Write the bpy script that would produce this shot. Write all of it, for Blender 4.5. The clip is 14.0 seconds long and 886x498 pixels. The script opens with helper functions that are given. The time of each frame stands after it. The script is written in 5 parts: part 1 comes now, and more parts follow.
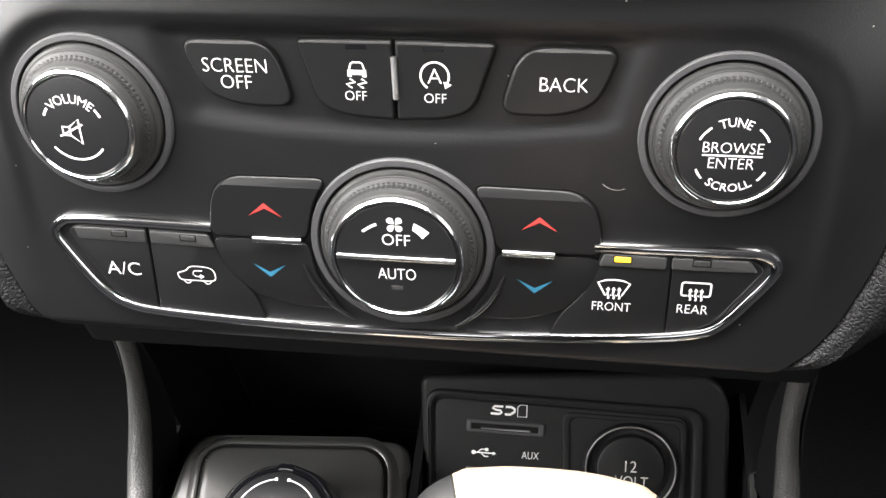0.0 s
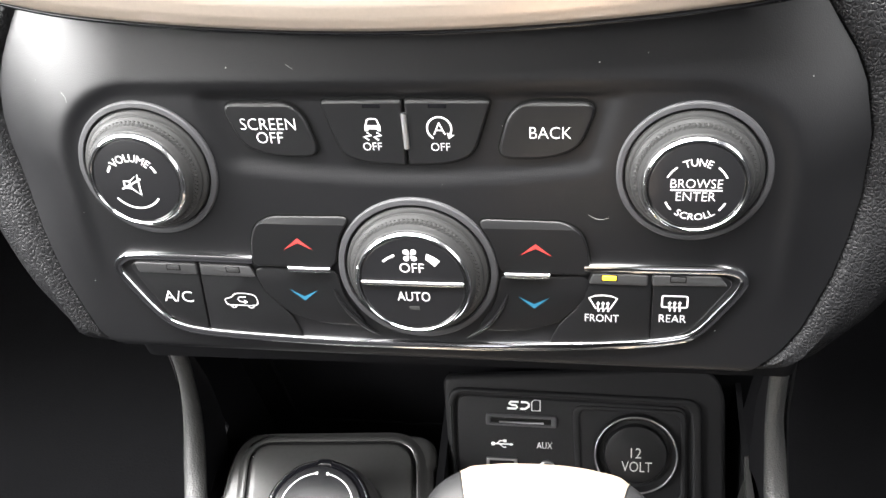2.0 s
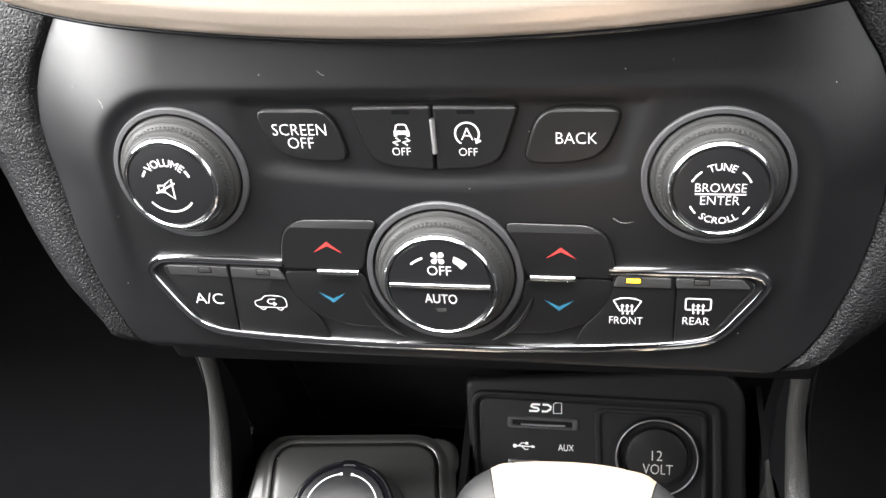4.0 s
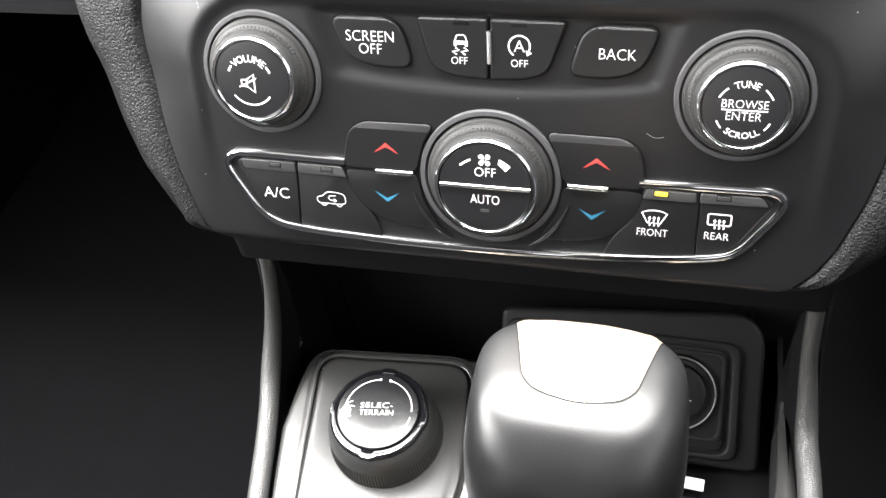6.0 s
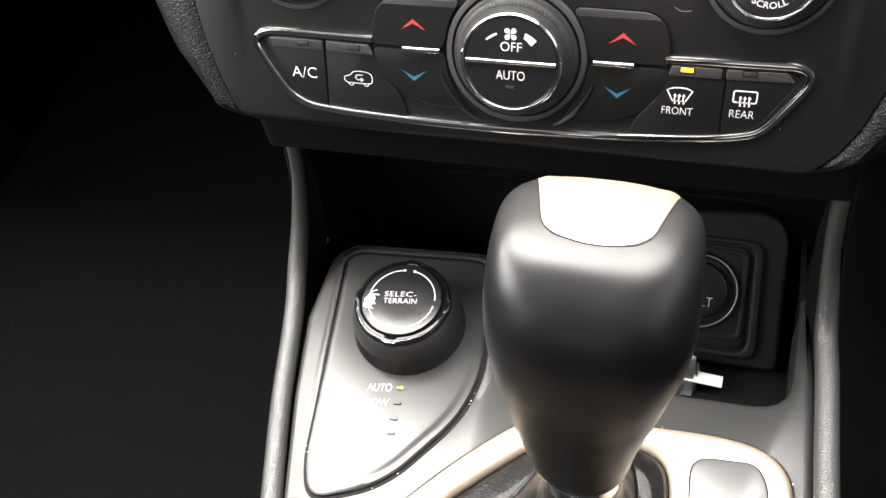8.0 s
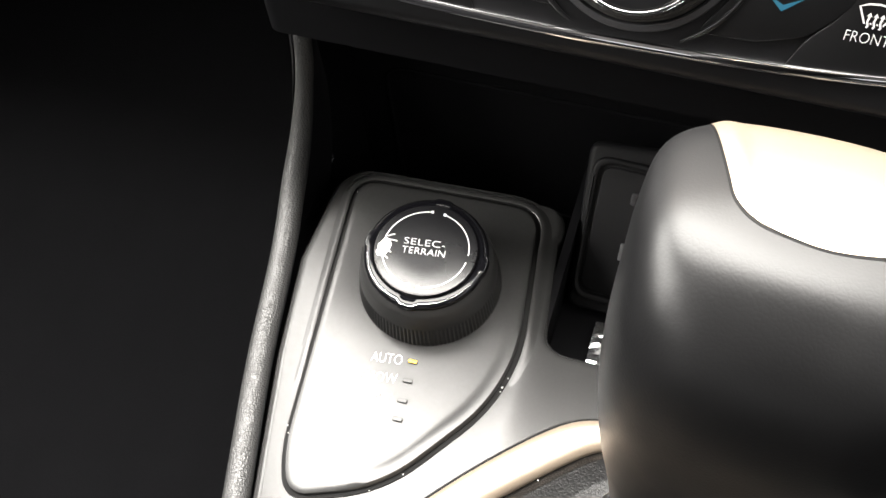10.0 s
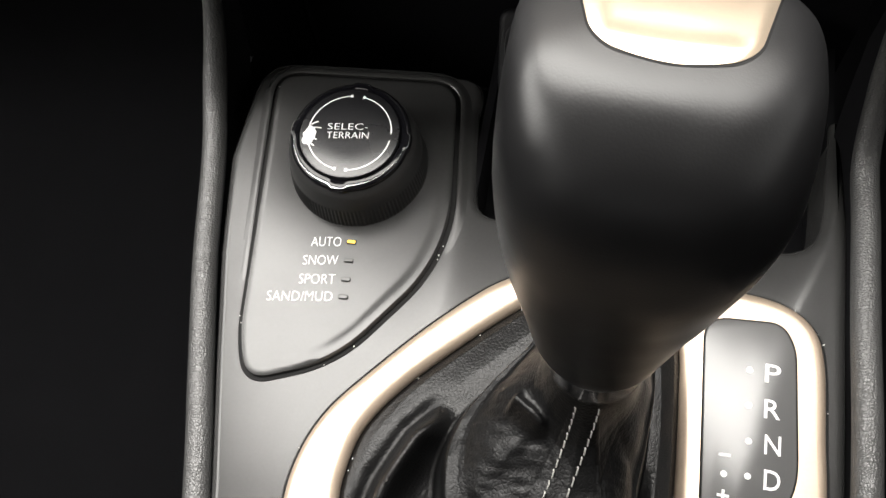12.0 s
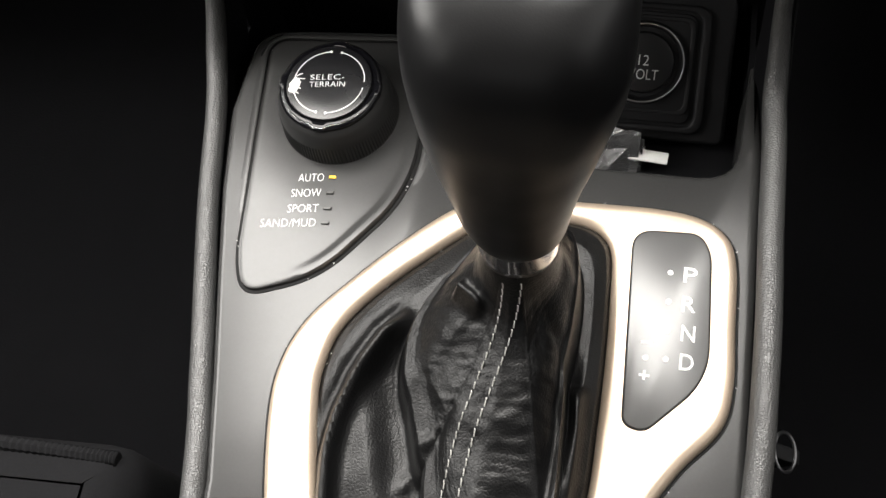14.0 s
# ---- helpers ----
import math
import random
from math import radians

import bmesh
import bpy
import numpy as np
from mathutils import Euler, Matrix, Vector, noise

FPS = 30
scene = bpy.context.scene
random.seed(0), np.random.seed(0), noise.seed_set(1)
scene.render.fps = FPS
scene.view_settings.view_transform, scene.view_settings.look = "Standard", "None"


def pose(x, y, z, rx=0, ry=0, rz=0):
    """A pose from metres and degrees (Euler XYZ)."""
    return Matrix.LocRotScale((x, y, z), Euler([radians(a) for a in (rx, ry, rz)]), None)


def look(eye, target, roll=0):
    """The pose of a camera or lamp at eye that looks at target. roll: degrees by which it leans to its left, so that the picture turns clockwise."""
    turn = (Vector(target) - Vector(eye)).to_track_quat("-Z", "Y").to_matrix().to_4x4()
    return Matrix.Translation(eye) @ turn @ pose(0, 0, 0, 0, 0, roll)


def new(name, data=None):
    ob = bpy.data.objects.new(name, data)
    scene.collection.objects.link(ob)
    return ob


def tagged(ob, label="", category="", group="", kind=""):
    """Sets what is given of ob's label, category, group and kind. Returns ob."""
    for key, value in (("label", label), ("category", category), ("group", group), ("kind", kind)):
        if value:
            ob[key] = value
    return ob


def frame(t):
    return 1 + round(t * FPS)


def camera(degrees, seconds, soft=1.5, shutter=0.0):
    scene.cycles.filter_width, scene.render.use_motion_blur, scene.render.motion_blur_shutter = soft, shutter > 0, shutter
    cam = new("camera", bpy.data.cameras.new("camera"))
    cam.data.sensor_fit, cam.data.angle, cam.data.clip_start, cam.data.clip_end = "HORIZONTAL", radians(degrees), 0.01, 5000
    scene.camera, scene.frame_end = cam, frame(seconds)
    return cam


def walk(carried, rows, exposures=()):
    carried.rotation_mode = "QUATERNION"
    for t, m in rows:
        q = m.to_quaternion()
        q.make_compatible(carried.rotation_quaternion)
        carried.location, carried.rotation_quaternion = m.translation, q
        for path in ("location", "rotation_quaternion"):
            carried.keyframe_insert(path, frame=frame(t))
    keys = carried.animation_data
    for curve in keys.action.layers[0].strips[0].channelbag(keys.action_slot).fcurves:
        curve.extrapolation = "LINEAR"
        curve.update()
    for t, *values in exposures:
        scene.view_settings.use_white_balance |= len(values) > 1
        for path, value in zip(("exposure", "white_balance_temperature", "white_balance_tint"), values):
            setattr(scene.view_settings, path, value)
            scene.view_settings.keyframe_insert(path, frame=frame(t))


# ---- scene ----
S = 0.87  # plan units to metres

cam = camera(51.7, 14.0, soft=1.5)
PATH = [
    (0, (0.0554, 0.0552, 0.8069), (-0.1942, 1.2910, -0.7456), -6.26),
    (0.5, (0.0629, 0.0551, 0.8287), (-0.2129, 1.2448, -0.7551), -9.17),
    (1, (0.0674, 0.0448, 0.8493), (-0.2088, 1.2630, -0.7127), -9.23),
    (1.5, (0.0700, 0.0388, 0.8538), (-0.2269, 1.2612, -0.7011), -9.94),
    (2, (0.0685, 0.0400, 0.8513), (-0.2463, 1.2399, -0.7175), -10.80),
    (2.5, (0.0586, 0.0390, 0.8499), (-0.2813, 1.2319, -0.7190), -11.47),
    (2.7, (0.0588, 0.0401, 0.8524), (-0.2754, 1.2359, -0.7154), -11.33),
    (4.8, (0.0690, 0.0320, 0.8564), (-0.2924, 1.2398, -0.6962), -12.44),
    (5, (0.0697, 0.0338, 0.8547), (-0.2989, 1.2325, -0.7033), -12.75),
    (5.5, (0.0695, 0.0217, 0.8554), (-0.3264, 1.2158, -0.6994), -12.27),
    (6, (0.0755, -0.0222, 0.8573), (-0.3742, 1.1831, -0.6740), -10.83),
    (6.5, (0.0830, -0.0630, 0.8498), (-0.4134, 1.0921, -0.7056), -11.35),
    (7, (0.0839, -0.0571, 0.8441), (-0.4199, 1.0513, -0.7426), -12.33),
    (7.5, (0.0815, -0.0486, 0.8389), (-0.4159, 1.0507, -0.7562), -12.81),
    (7.7, (0.0855, -0.0540, 0.8454), (-0.4146, 1.0536, -0.7430), -12.99),
    (9.8, (0.0239, 0.0166, 0.7605), (-0.4148, 1.0362, -0.9032), -6.46),
    (10, (0.0256, 0.0154, 0.7591), (-0.3902, 0.9808, -0.9424), -6.33),
    (10.5, (0.0412, 0.0088, 0.7602), (-0.2637, 0.8975, -1.0053), -6.18),
    (11, (0.0435, -0.0003, 0.7690), (-0.2248, 0.8295, -1.0309), -7.48),
    (11.5, (0.0427, 0.0015, 0.7662), (-0.2310, 0.8078, -1.0435), -8.89),
    (12, (0.0439, 0.0019, 0.7676), (-0.2489, 0.8009, -1.0424), -10.44),
    (12.5, (0.0444, 0.0027, 0.7694), (-0.2576, 0.7950, -1.0419), -11.38),
    (13, (0.0448, 0.0027, 0.7715), (-0.2705, 0.7899, -1.0398), -12.48),
    (13.5, (0.0531, -0.0113, 0.7772), (-0.2986, 0.7992, -1.0171), -13.65),
    (14, (0.0910, -0.0574, 0.8035), (-0.2746, 0.7629, -0.9835), -14.83),
]

EXPOSURES = [(0.0, 1.05, 6600, 10), (0.5, 1.7, 6700, 10), (1.0, 1.28, 6450, 10), (1.5, 1.37, 6450, 10), (2.7, 1.33, 6450, 10), (5.0, 1.02, 6450, 10), (6.0, 1.33, 6500, 10),
             (7.0, 0.6, 6600, 10), (7.7, 0.55, 6700, 10), (10.0, 0.35, 6750, 10), (10.5, -0.2, 6800, 10), (11.0, -0.5, 6750, 10), (13.0, -0.5, 6700, 10), (14.0, -0.45, 6700, 10)]
walk(cam, [(t, look([S * a for a in eye], [S * a for a in target], roll)) for t, eye, target, roll in PATH], EXPOSURES)

# ---- world and light: daylight through windscreen and side windows ----
world = bpy.data.worlds.new("sky")
scene.world = world
world.use_nodes = True
wn, wl = world.node_tree.nodes, world.node_tree.links
sky = wn.new("ShaderNodeTexSky")
sky.sky_type, sky.sun_disc = "NISHITA", False
sky.sun_elevation, sky.sun_rotation = radians(50), radians(200)
pale = wn.new("ShaderNodeHueSaturation")
pale.inputs["Saturation"].default_value = 0.25
wl.new(sky.outputs["Color"], pale.inputs["Color"])
wl.new(pale.outputs["Color"], wn["Background"].inputs["Color"])
wn["Background"].inputs["Strength"].default_value = 0.06


def window_light(name, eye, target, sx, sy, watts, color=(1, 1, 1)):
    la = bpy.data.lights.new(name, "AREA")
    la.shape, la.size, la.size_y, la.energy, la.color = "RECTANGLE", sx * S, sy * S, watts, color
    ob = new(name, la)
    ob.matrix_world = look([S * a for a in eye], [S * a for a in target])
    return ob


window_light("windscreen_sky", (-0.11, 0.46, 1.15), (-0.11, 0.34, 0.88), 0.92, 0.56, 33, (1, 0.988, 0.962))
window_light("windscreen_daylight", (0, 1.08, 0.93), (0, 1.08 - 0.483, 0.93 - 0.876), 1.25, 0.3, 13, (1, 0.985, 0.96))
window_light("left_window_daylight", (-0.76, 0.2, 0.97), (0, 0.15, 0.75), 1.0, 0.38, 15, (1, 0.99, 0.97))
window_light("left_rear_window_daylight", (-0.76, -1.0, 0.97), (0, -0.9, 0.95), 0.8, 0.36, 5.5, (1, 0.99, 0.97))
window_light("right_window_daylight", (0.76, 0.1, 0.97), (0, 0.1, 0.55), 1.0, 0.38, 1.6, (1, 0.99, 0.97))
window_light("rear_window_daylight", (0, -1.68, 0.98), (0, 0, 0.75), 1.3, 0.33, 0.6, (1, 0.99, 0.97))


# ---- materials ----
def material(name, color, rough=0.5, metal=0.0, spec=0.5, grain=0.0, grain_scale=800, mottle=0.0, mottle_scale=30, bump=0.0, bump_scale=900,
             pattern="noise", coat=0.0, emit=0.0, rough_var=0.0):
    m = bpy.data.materials.new(name)
    m.use_nodes = True
    n, l = m.node_tree.nodes, m.node_tree.links
    b = n["Principled BSDF"]
    b.inputs["Base Color"].default_value = (*color, 1)
    b.inputs["Roughness"].default_value = rough
    b.inputs["Metallic"].default_value = metal
    b.inputs["Specular IOR Level"].default_value = spec
    b.inputs["Coat Weight"].default_value = coat
    b.inputs["Coat Roughness"].default_value = 0.06
    if emit:
        b.inputs["Emission Color"].default_value = (*color, 1)
        b.inputs["Emission Strength"].default_value = emit
    co = n.new("ShaderNodeTexCoord")
    if mottle or grain:
        mix = n.new("ShaderNodeMix")
        mix.data_type, mix.blend_type = "RGBA", "MULTIPLY"
        mix.inputs[0].default_value = 1
        mix.inputs[6].default_value = (*color, 1)
        t1 = n.new("ShaderNodeTexNoise")
        t1.inputs["Scale"].default_value, t1.inputs["Detail"].default_value = mottle_scale, 4
        t2 = n.new("ShaderNodeTexNoise")
        t2.inputs["Scale"].default_value = grain_scale
        for t in (t1, t2):
            l.new(co.outputs["Object"], t.inputs["Vector"])
        a = n.new("ShaderNodeMath")
        a.operation = "MULTIPLY_ADD"
        a.inputs[1].default_value, a.inputs[2].default_value = 2 * mottle, 1 - mottle
        l.new(t1.outputs["Fac"], a.inputs[0])
        g = n.new("ShaderNodeMath")
        g.operation = "MULTIPLY_ADD"
        g.inputs[1].default_value, g.inputs[2].default_value = 2 * grain, 1 - grain
        l.new(t2.outputs["Fac"], g.inputs[0])
        p = n.new("ShaderNodeMath")
        p.operation = "MULTIPLY"
        l.new(a.outputs[0], p.inputs[0])
        l.new(g.outputs[0], p.inputs[1])
        l.new(p.outputs[0], mix.inputs[7])
        l.new(mix.outputs[2], b.inputs["Base Color"])
    if rough_var:
        t3 = n.new("ShaderNodeTexNoise")
        t3.inputs["Scale"].default_value, t3.inputs["Detail"].default_value = 45, 5
        l.new(co.outputs["Object"], t3.inputs["Vector"])
        r = n.new("ShaderNodeMath")
        r.operation = "MULTIPLY_ADD"
        r.inputs[1].default_value, r.inputs[2].default_value = 2 * rough_var, rough - rough_var
        l.new(t3.outputs["Fac"], r.inputs[0])
        l.new(r.outputs[0], b.inputs["Roughness"])
    if bump:
        if pattern == "leather":
            t = n.new("ShaderNodeTexVoronoi")
            t.feature = "DISTANCE_TO_EDGE"
            t.inputs["Scale"].default_value = bump_scale
            warp = n.new("ShaderNodeTexNoise")
            warp.inputs["Scale"].default_value = bump_scale * 0.35
            off = n.new("ShaderNodeVectorMath")
            off.operation = "MULTIPLY_ADD"
            off.inputs[1].default_value = (1.5 / bump_scale,) * 3
            l.new(co.outputs["Object"], warp.inputs["Vector"])
            l.new(warp.outputs["Color"], off.inputs[0])
            l.new(co.outputs["Object"], off.inputs[2])
            l.new(off.outputs[0], t.inputs["Vector"])
            ramp = n.new("ShaderNodeMapRange")
            ramp.interpolation_type = "SMOOTHERSTEP"
            ramp.inputs["From Min"].default_value, ramp.inputs["From Max"].default_value = -0.25, 0.42
            l.new(t.outputs["Distance"], ramp.inputs["Value"])
            fine = n.new("ShaderNodeTexNoise")
            fine.inputs["Scale"].default_value, fine.inputs["Detail"].default_value = bump_scale * 2.2, 3
            l.new(co.outputs["Object"], fine.inputs["Vector"])
            both = n.new("ShaderNodeMath")
            both.operation, both.inputs[1].default_value = "MULTIPLY_ADD", 0.35
            l.new(fine.outputs["Fac"], both.inputs[0])
            l.new(ramp.outputs["Result"], both.inputs[2])
            height = both.outputs[0]
        else:
            t = n.new("ShaderNodeTexNoise")
            t.inputs["Scale"].default_value, t.inputs["Detail"].default_value = bump_scale, 3
            l.new(co.outputs["Object"], t.inputs["Vector"])
            height = t.outputs["Fac"]
        bp = n.new("ShaderNodeBump")
        bp.inputs["Strength"].default_value, bp.inputs["Distance"].default_value = bump, 0.0006
        l.new(height, bp.inputs["Height"])
        l.new(bp.outputs["Normal"], b.inputs["Normal"])
    return m


FASCIA = material("fascia_plastic", (0.006, 0.006, 0.0068), 0.40, spec=0.36, grain=0.15, mottle=0.1, bump=0.12, bump_scale=2500, rough_var=0.05)
BUTTON = material("button_plastic", (0.006, 0.006, 0.0066), 0.39, spec=0.36, grain=0.1, bump=0.08, bump_scale=2500)
GAP = material("gap_black", (0.004, 0.004, 0.004), 0.6, spec=0.15)
RING = material("grey_ring_plastic", (0.036, 0.036, 0.039), 0.55, grain=0.1, bump=0.05)
GRIP = material("knurled_rubber", (0.020, 0.020, 0.020), 0.5, spec=0.35, grain=0.15)
FACE = material("satin_black_face", (0.009, 0.009, 0.010), 0.3, grain=0.1, bump=0.05, bump_scale=2500, rough_var=0.04)
STRIP_GREY = material("grey_lamp_strip", (0.036, 0.036, 0.037), 0.34, spec=0.55, grain=0.1)
BAR = material("bright_satin_metal", (0.72, 0.72, 0.73), 0.34, 1.0)
GLOSS = material("gloss_black", (0.006, 0.006, 0.007), 0.16)
PIANO = material("piano_black", (0.004, 0.004, 0.005), 0.10, spec=0.28, mottle=0.2)
DIAL_FACE = material("smudged_gloss_black", (0.008, 0.008, 0.009), 0.27, mottle=0.3, rough_var=0.05)
CHROME = material("chrome", (0.74, 0.74, 0.755), 0.16, 1.0, rough_var=0.04)
POLISHED = material("polished_trim_chrome", (0.8, 0.8, 0.82), 0.09, 1.0, rough_var=0.03)
SATIN = material("satin_silver", (0.4, 0.4, 0.41), 0.3, 1.0)
WHITE = material("white_print", (0.85, 0.85, 0.84), 0.5)
PALE = material("pale_grey_print", (0.5, 0.5, 0.48), 0.6)
RED = material("red_print", (0.44, 0.04, 0.036), 0.5)
BLUE = material("blue_print", (0.02, 0.13, 0.21), 0.5)
AMBER = material("amber_lamp", (1.0, 0.62, 0.03), 0.4, emit=1.2)
LAMP_OFF = material("unlit_lamp", (0.035, 0.035, 0.035), 0.35)
DECK = material("deck_satin_grey", (0.030, 0.030, 0.0297), 0.24, spec=0.48, grain=0.1, mottle=0.1, mottle_scale=25, bump=0.04, bump_scale=2200, rough_var=0.05)
DARK = material("dark_plastic", (0.009, 0.009, 0.0098), 0.55, spec=0.22, grain=0.2, bump=0.15, bump_scale=1500)
# dark plastic made darker: the shade under the panel is put into its colour
BIN = material("shaded_bin_plastic", (0.006, 0.006, 0.0068), 0.8, spec=0.06, grain=0.2)
SHELL = material("matt_dark_lining", (0.012, 0.012, 0.0132), 0.85, spec=0.1, grain=0.2, bump=0.2, bump_scale=900)
GOLD = material("champagne_metal", (0.56, 0.45, 0.35), 0.36, 0.6, grain=0.06, bump=0.04, bump_scale=2500)
CAP = material("champagne_cap_metal", (0.58, 0.47, 0.36), 0.32, 0.82, grain=0.05, bump=0.03, bump_scale=2500)
TRIM = material("champagne_trim", (0.52, 0.44, 0.37), 0.36, 0.45, grain=0.06)
RAIL = material("rail_leather", (0.046, 0.046, 0.0455), 0.34, spec=0.65, grain=0.1, bump=0.36, bump_scale=820, pattern="leather", rough_var=0.08)
LEATHER = material("black_leather", (0.009, 0.009, 0.0098), 0.46, spec=0.17, grain=0.15, bump=0.55, bump_scale=680, pattern="leather", rough_var=0.08)
BOOT = material("boot_leather", (0.0033, 0.0033, 0.0035), 0.38, spec=0.32, grain=0.1, bump=0.20, bump_scale=720, pattern="leather", rough_var=0.06)
KNOB_LEATHER = material("smooth_knob_leather", (0.0055, 0.0055, 0.0059), 0.39, spec=0.39, grain=0.1, bump=0.03, bump_scale=1100, pattern="leather", rough_var=0.11)
THREAD = material("grey_thread", (0.4, 0.39, 0.37), 0.7)
PRND = material("indicator_plate", (0.075, 0.075, 0.075), 0.24, spec=0.7, rough_var=0.05, mottle=0.1)
CARPET = material("dark_carpet", (0.0048, 0.0048, 0.0055), 0.95, spec=0.08, grain=0.4, mottle=0.2, bump=0.6, bump_scale=500)
CLOTH = material("dark_seat_cloth", (0.009, 0.009, 0.0098), 0.9, spec=0.08, grain=0.3, bump=0.5, bump_scale=700)
LINER = material("headliner_cloth", (0.22, 0.215, 0.208), 0.9, grain=0.1)
FOIL = material("silver_foil", (0.75, 0.75, 0.76), 0.22, 0.9, bump=0.6, bump_scale=350)
PAPER = material("white_paper", (0.78, 0.78, 0.76), 0.6, grain=0.05)
TAN = material("tan_trim", (0.30, 0.12, 0.05), 0.6, grain=0.1)
METAL = material("grey_metal", (0.35, 0.35, 0.36), 0.3, 1.0)


# ---- mesh helpers (coordinates in plan units; mm() for local panel coordinates) ----
def thing(name, at=None, label="", category="", group="", kind=""):
    ob = new(name)
    ob.empty_display_size = 0.01
    m = (at or Matrix()).copy()
    m.translation = m.translation * S
    ob.matrix_world = m
    return tagged(ob, label, category, group, kind)


def part(name, bm, mat, parent=None, label="", smooth=True, category="", kind="", group="", sharp=38):
    bm.transform(Matrix.Scale(S, 4))
    bmesh.ops.recalc_face_normals(bm, faces=bm.faces[:])
    me = bpy.data.meshes.new(name)
    bm.to_mesh(me)
    bm.free()
    me.materials.append(mat)
    if smooth:
        me.shade_smooth()
        me.set_sharp_from_angle(angle=radians(sharp))
    ob = new(name, me)
    ob.parent = parent
    return tagged(ob, label, category, group, kind)


def mm(pts):
    return [tuple(0.001 * c for c in p) for p in pts]


def rounded(pts, r, n=5):
    """The corners of a closed 2D outline rounded; r: one radius or one for each."""
    out, k = [], len(pts)
    rs = r if isinstance(r, (list, tuple)) else [r] * k
    for i in range(k):
        p, a, b = Vector(pts[i][:2]), Vector(pts[i - 1][:2]), Vector(pts[(i + 1) % k][:2])
        da, db = (a - p), (b - p)
        d = min(rs[i], da.length * 0.48, db.length * 0.48)
        q0, q2 = p + da.normalized() * d, p + db.normalized() * d
        for j in range(n + 1):
            t = j / n
            out.append(tuple(q0 * (1 - t) ** 2 + p * 2 * t * (1 - t) + q2 * t * t))
    return out


def smooth_loop(pts, n=8):
    """A closed smooth curve through 2D points."""
    out, k = [], len(pts)
    for i in range(k):
        p0, p1, p2, p3 = (Vector(pts[(i + j - 1) % k]) for j in range(4))
        for j in range(n):
            t = j / n
            out.append(tuple(0.5 * (2 * p1 + (p2 - p0) * t + (2 * p0 - 5 * p1 + 4 * p2 - p3) * t * t + (3 * p1 - p0 - 3 * p2 + p3) * t ** 3)))
    return out


def smooth_line(pts, n=8):
    out, k = [], len(pts)
    for i in range(k - 1):
        p0, p1, p2, p3 = (Vector(pts[min(max(i + j - 1, 0), k - 1)]) for j in range(4))
        for j in range(n):
            t = j / n
            out.append(0.5 * (2 * p1 + (p2 - p0) * t + (2 * p0 - 5 * p1 + 4 * p2 - p3) * t * t + (3 * p1 - p0 - 3 * p2 + p3) * t ** 3))
    return out + [Vector(pts[-1])]


def area(pts):
    return 0.5 * sum(a[0] * b[1] - b[0] * a[1] for a, b in zip(pts, pts[1:] + pts[:1]))


def inset(pts, d):
    """A closed outline moved inwards by d."""
    k, sg, out = len(pts), 1 if area(pts) > 0 else -1, []
    for i in range(k):
        a, p, b = Vector(pts[i - 1][:2]), Vector(pts[i][:2]), Vector(pts[(i + 1) % k][:2])
        t = (b - a)
        t = t.normalized() if t.length > 1e-9 else Vector((1, 0))
        out.append((p.x - t.y * d * sg, p.y + t.x * d * sg))
    # keep the order along tight corners: a reversed step is closed up
    for _ in range(3):
        for i in range(k):
            a, b = Vector(pts[i - 1][:2]), Vector(pts[i][:2])
            c, e = Vector(out[i - 1]), Vector(out[i])
            if (b - a).dot(e - c) < 0:
                m = (c + e) / 2
                out[i - 1] = out[i] = (m.x, m.y)
    return out


def rings_mesh(rings, closed_ends=(True, True), bm=None):
    """Skin a list of closed rings of equal length."""
    bm = bm or bmesh.new()
    rows = [[bm.verts.new(p) for p in r] for r in rings]
    for a, b in zip(rows, rows[1:]):
        for i in range(len(a)):
            bm.faces.new((a[i - 1], a[i], b[i], b[i - 1]))
    if closed_ends[0]:
        bm.faces.new(rows[0])
    if closed_ends[1]:
        bm.faces.new(rows[-1][::-1])
    return bm


def slab(pts, z0, z1, bevel=0.0, steps=3, bm=None):
    """A plate with that outline from z0 to z1 with a rounded upper edge."""
    rings = [[(x, y, z0) for x, y in pts], [(x, y, z1 - bevel) for x, y in pts]]
    for k in range(1, steps + 1) if bevel else ():
        a = k / steps * math.pi / 2
        rings.append([(x, y, z1 - bevel + bevel * math.sin(a)) for x, y in inset(pts, bevel * (1 - math.cos(a)))])
    return rings_mesh(rings, bm=bm)


def frame_slab(outer, inner, z0, z1, bevel=0.0, steps=3):
    """A flat ring between two outlines of equal length with rounded upper edges."""
    rings = [[(x, y, z0) for x, y in outer], [(x, y, z1 - bevel) for x, y in outer]]
    for k in range(1, steps + 1):
        a = k / steps * math.pi / 2
        rings.append([(x, y, z1 - bevel + bevel * math.sin(a)) for x, y in inset(outer, bevel * (1 - math.cos(a)))])
    for k in range(steps, -1, -1):
        a = k / steps * math.pi / 2
        rings.append([(x, y, z1 - bevel + bevel * math.sin(a)) for x, y in inset(inner, -bevel * (1 - math.cos(a)))])
    rings.append([(x, y, z0) for x, y in inner])
    rings.append(rings[0])
    return rings_mesh(rings, (False, False))


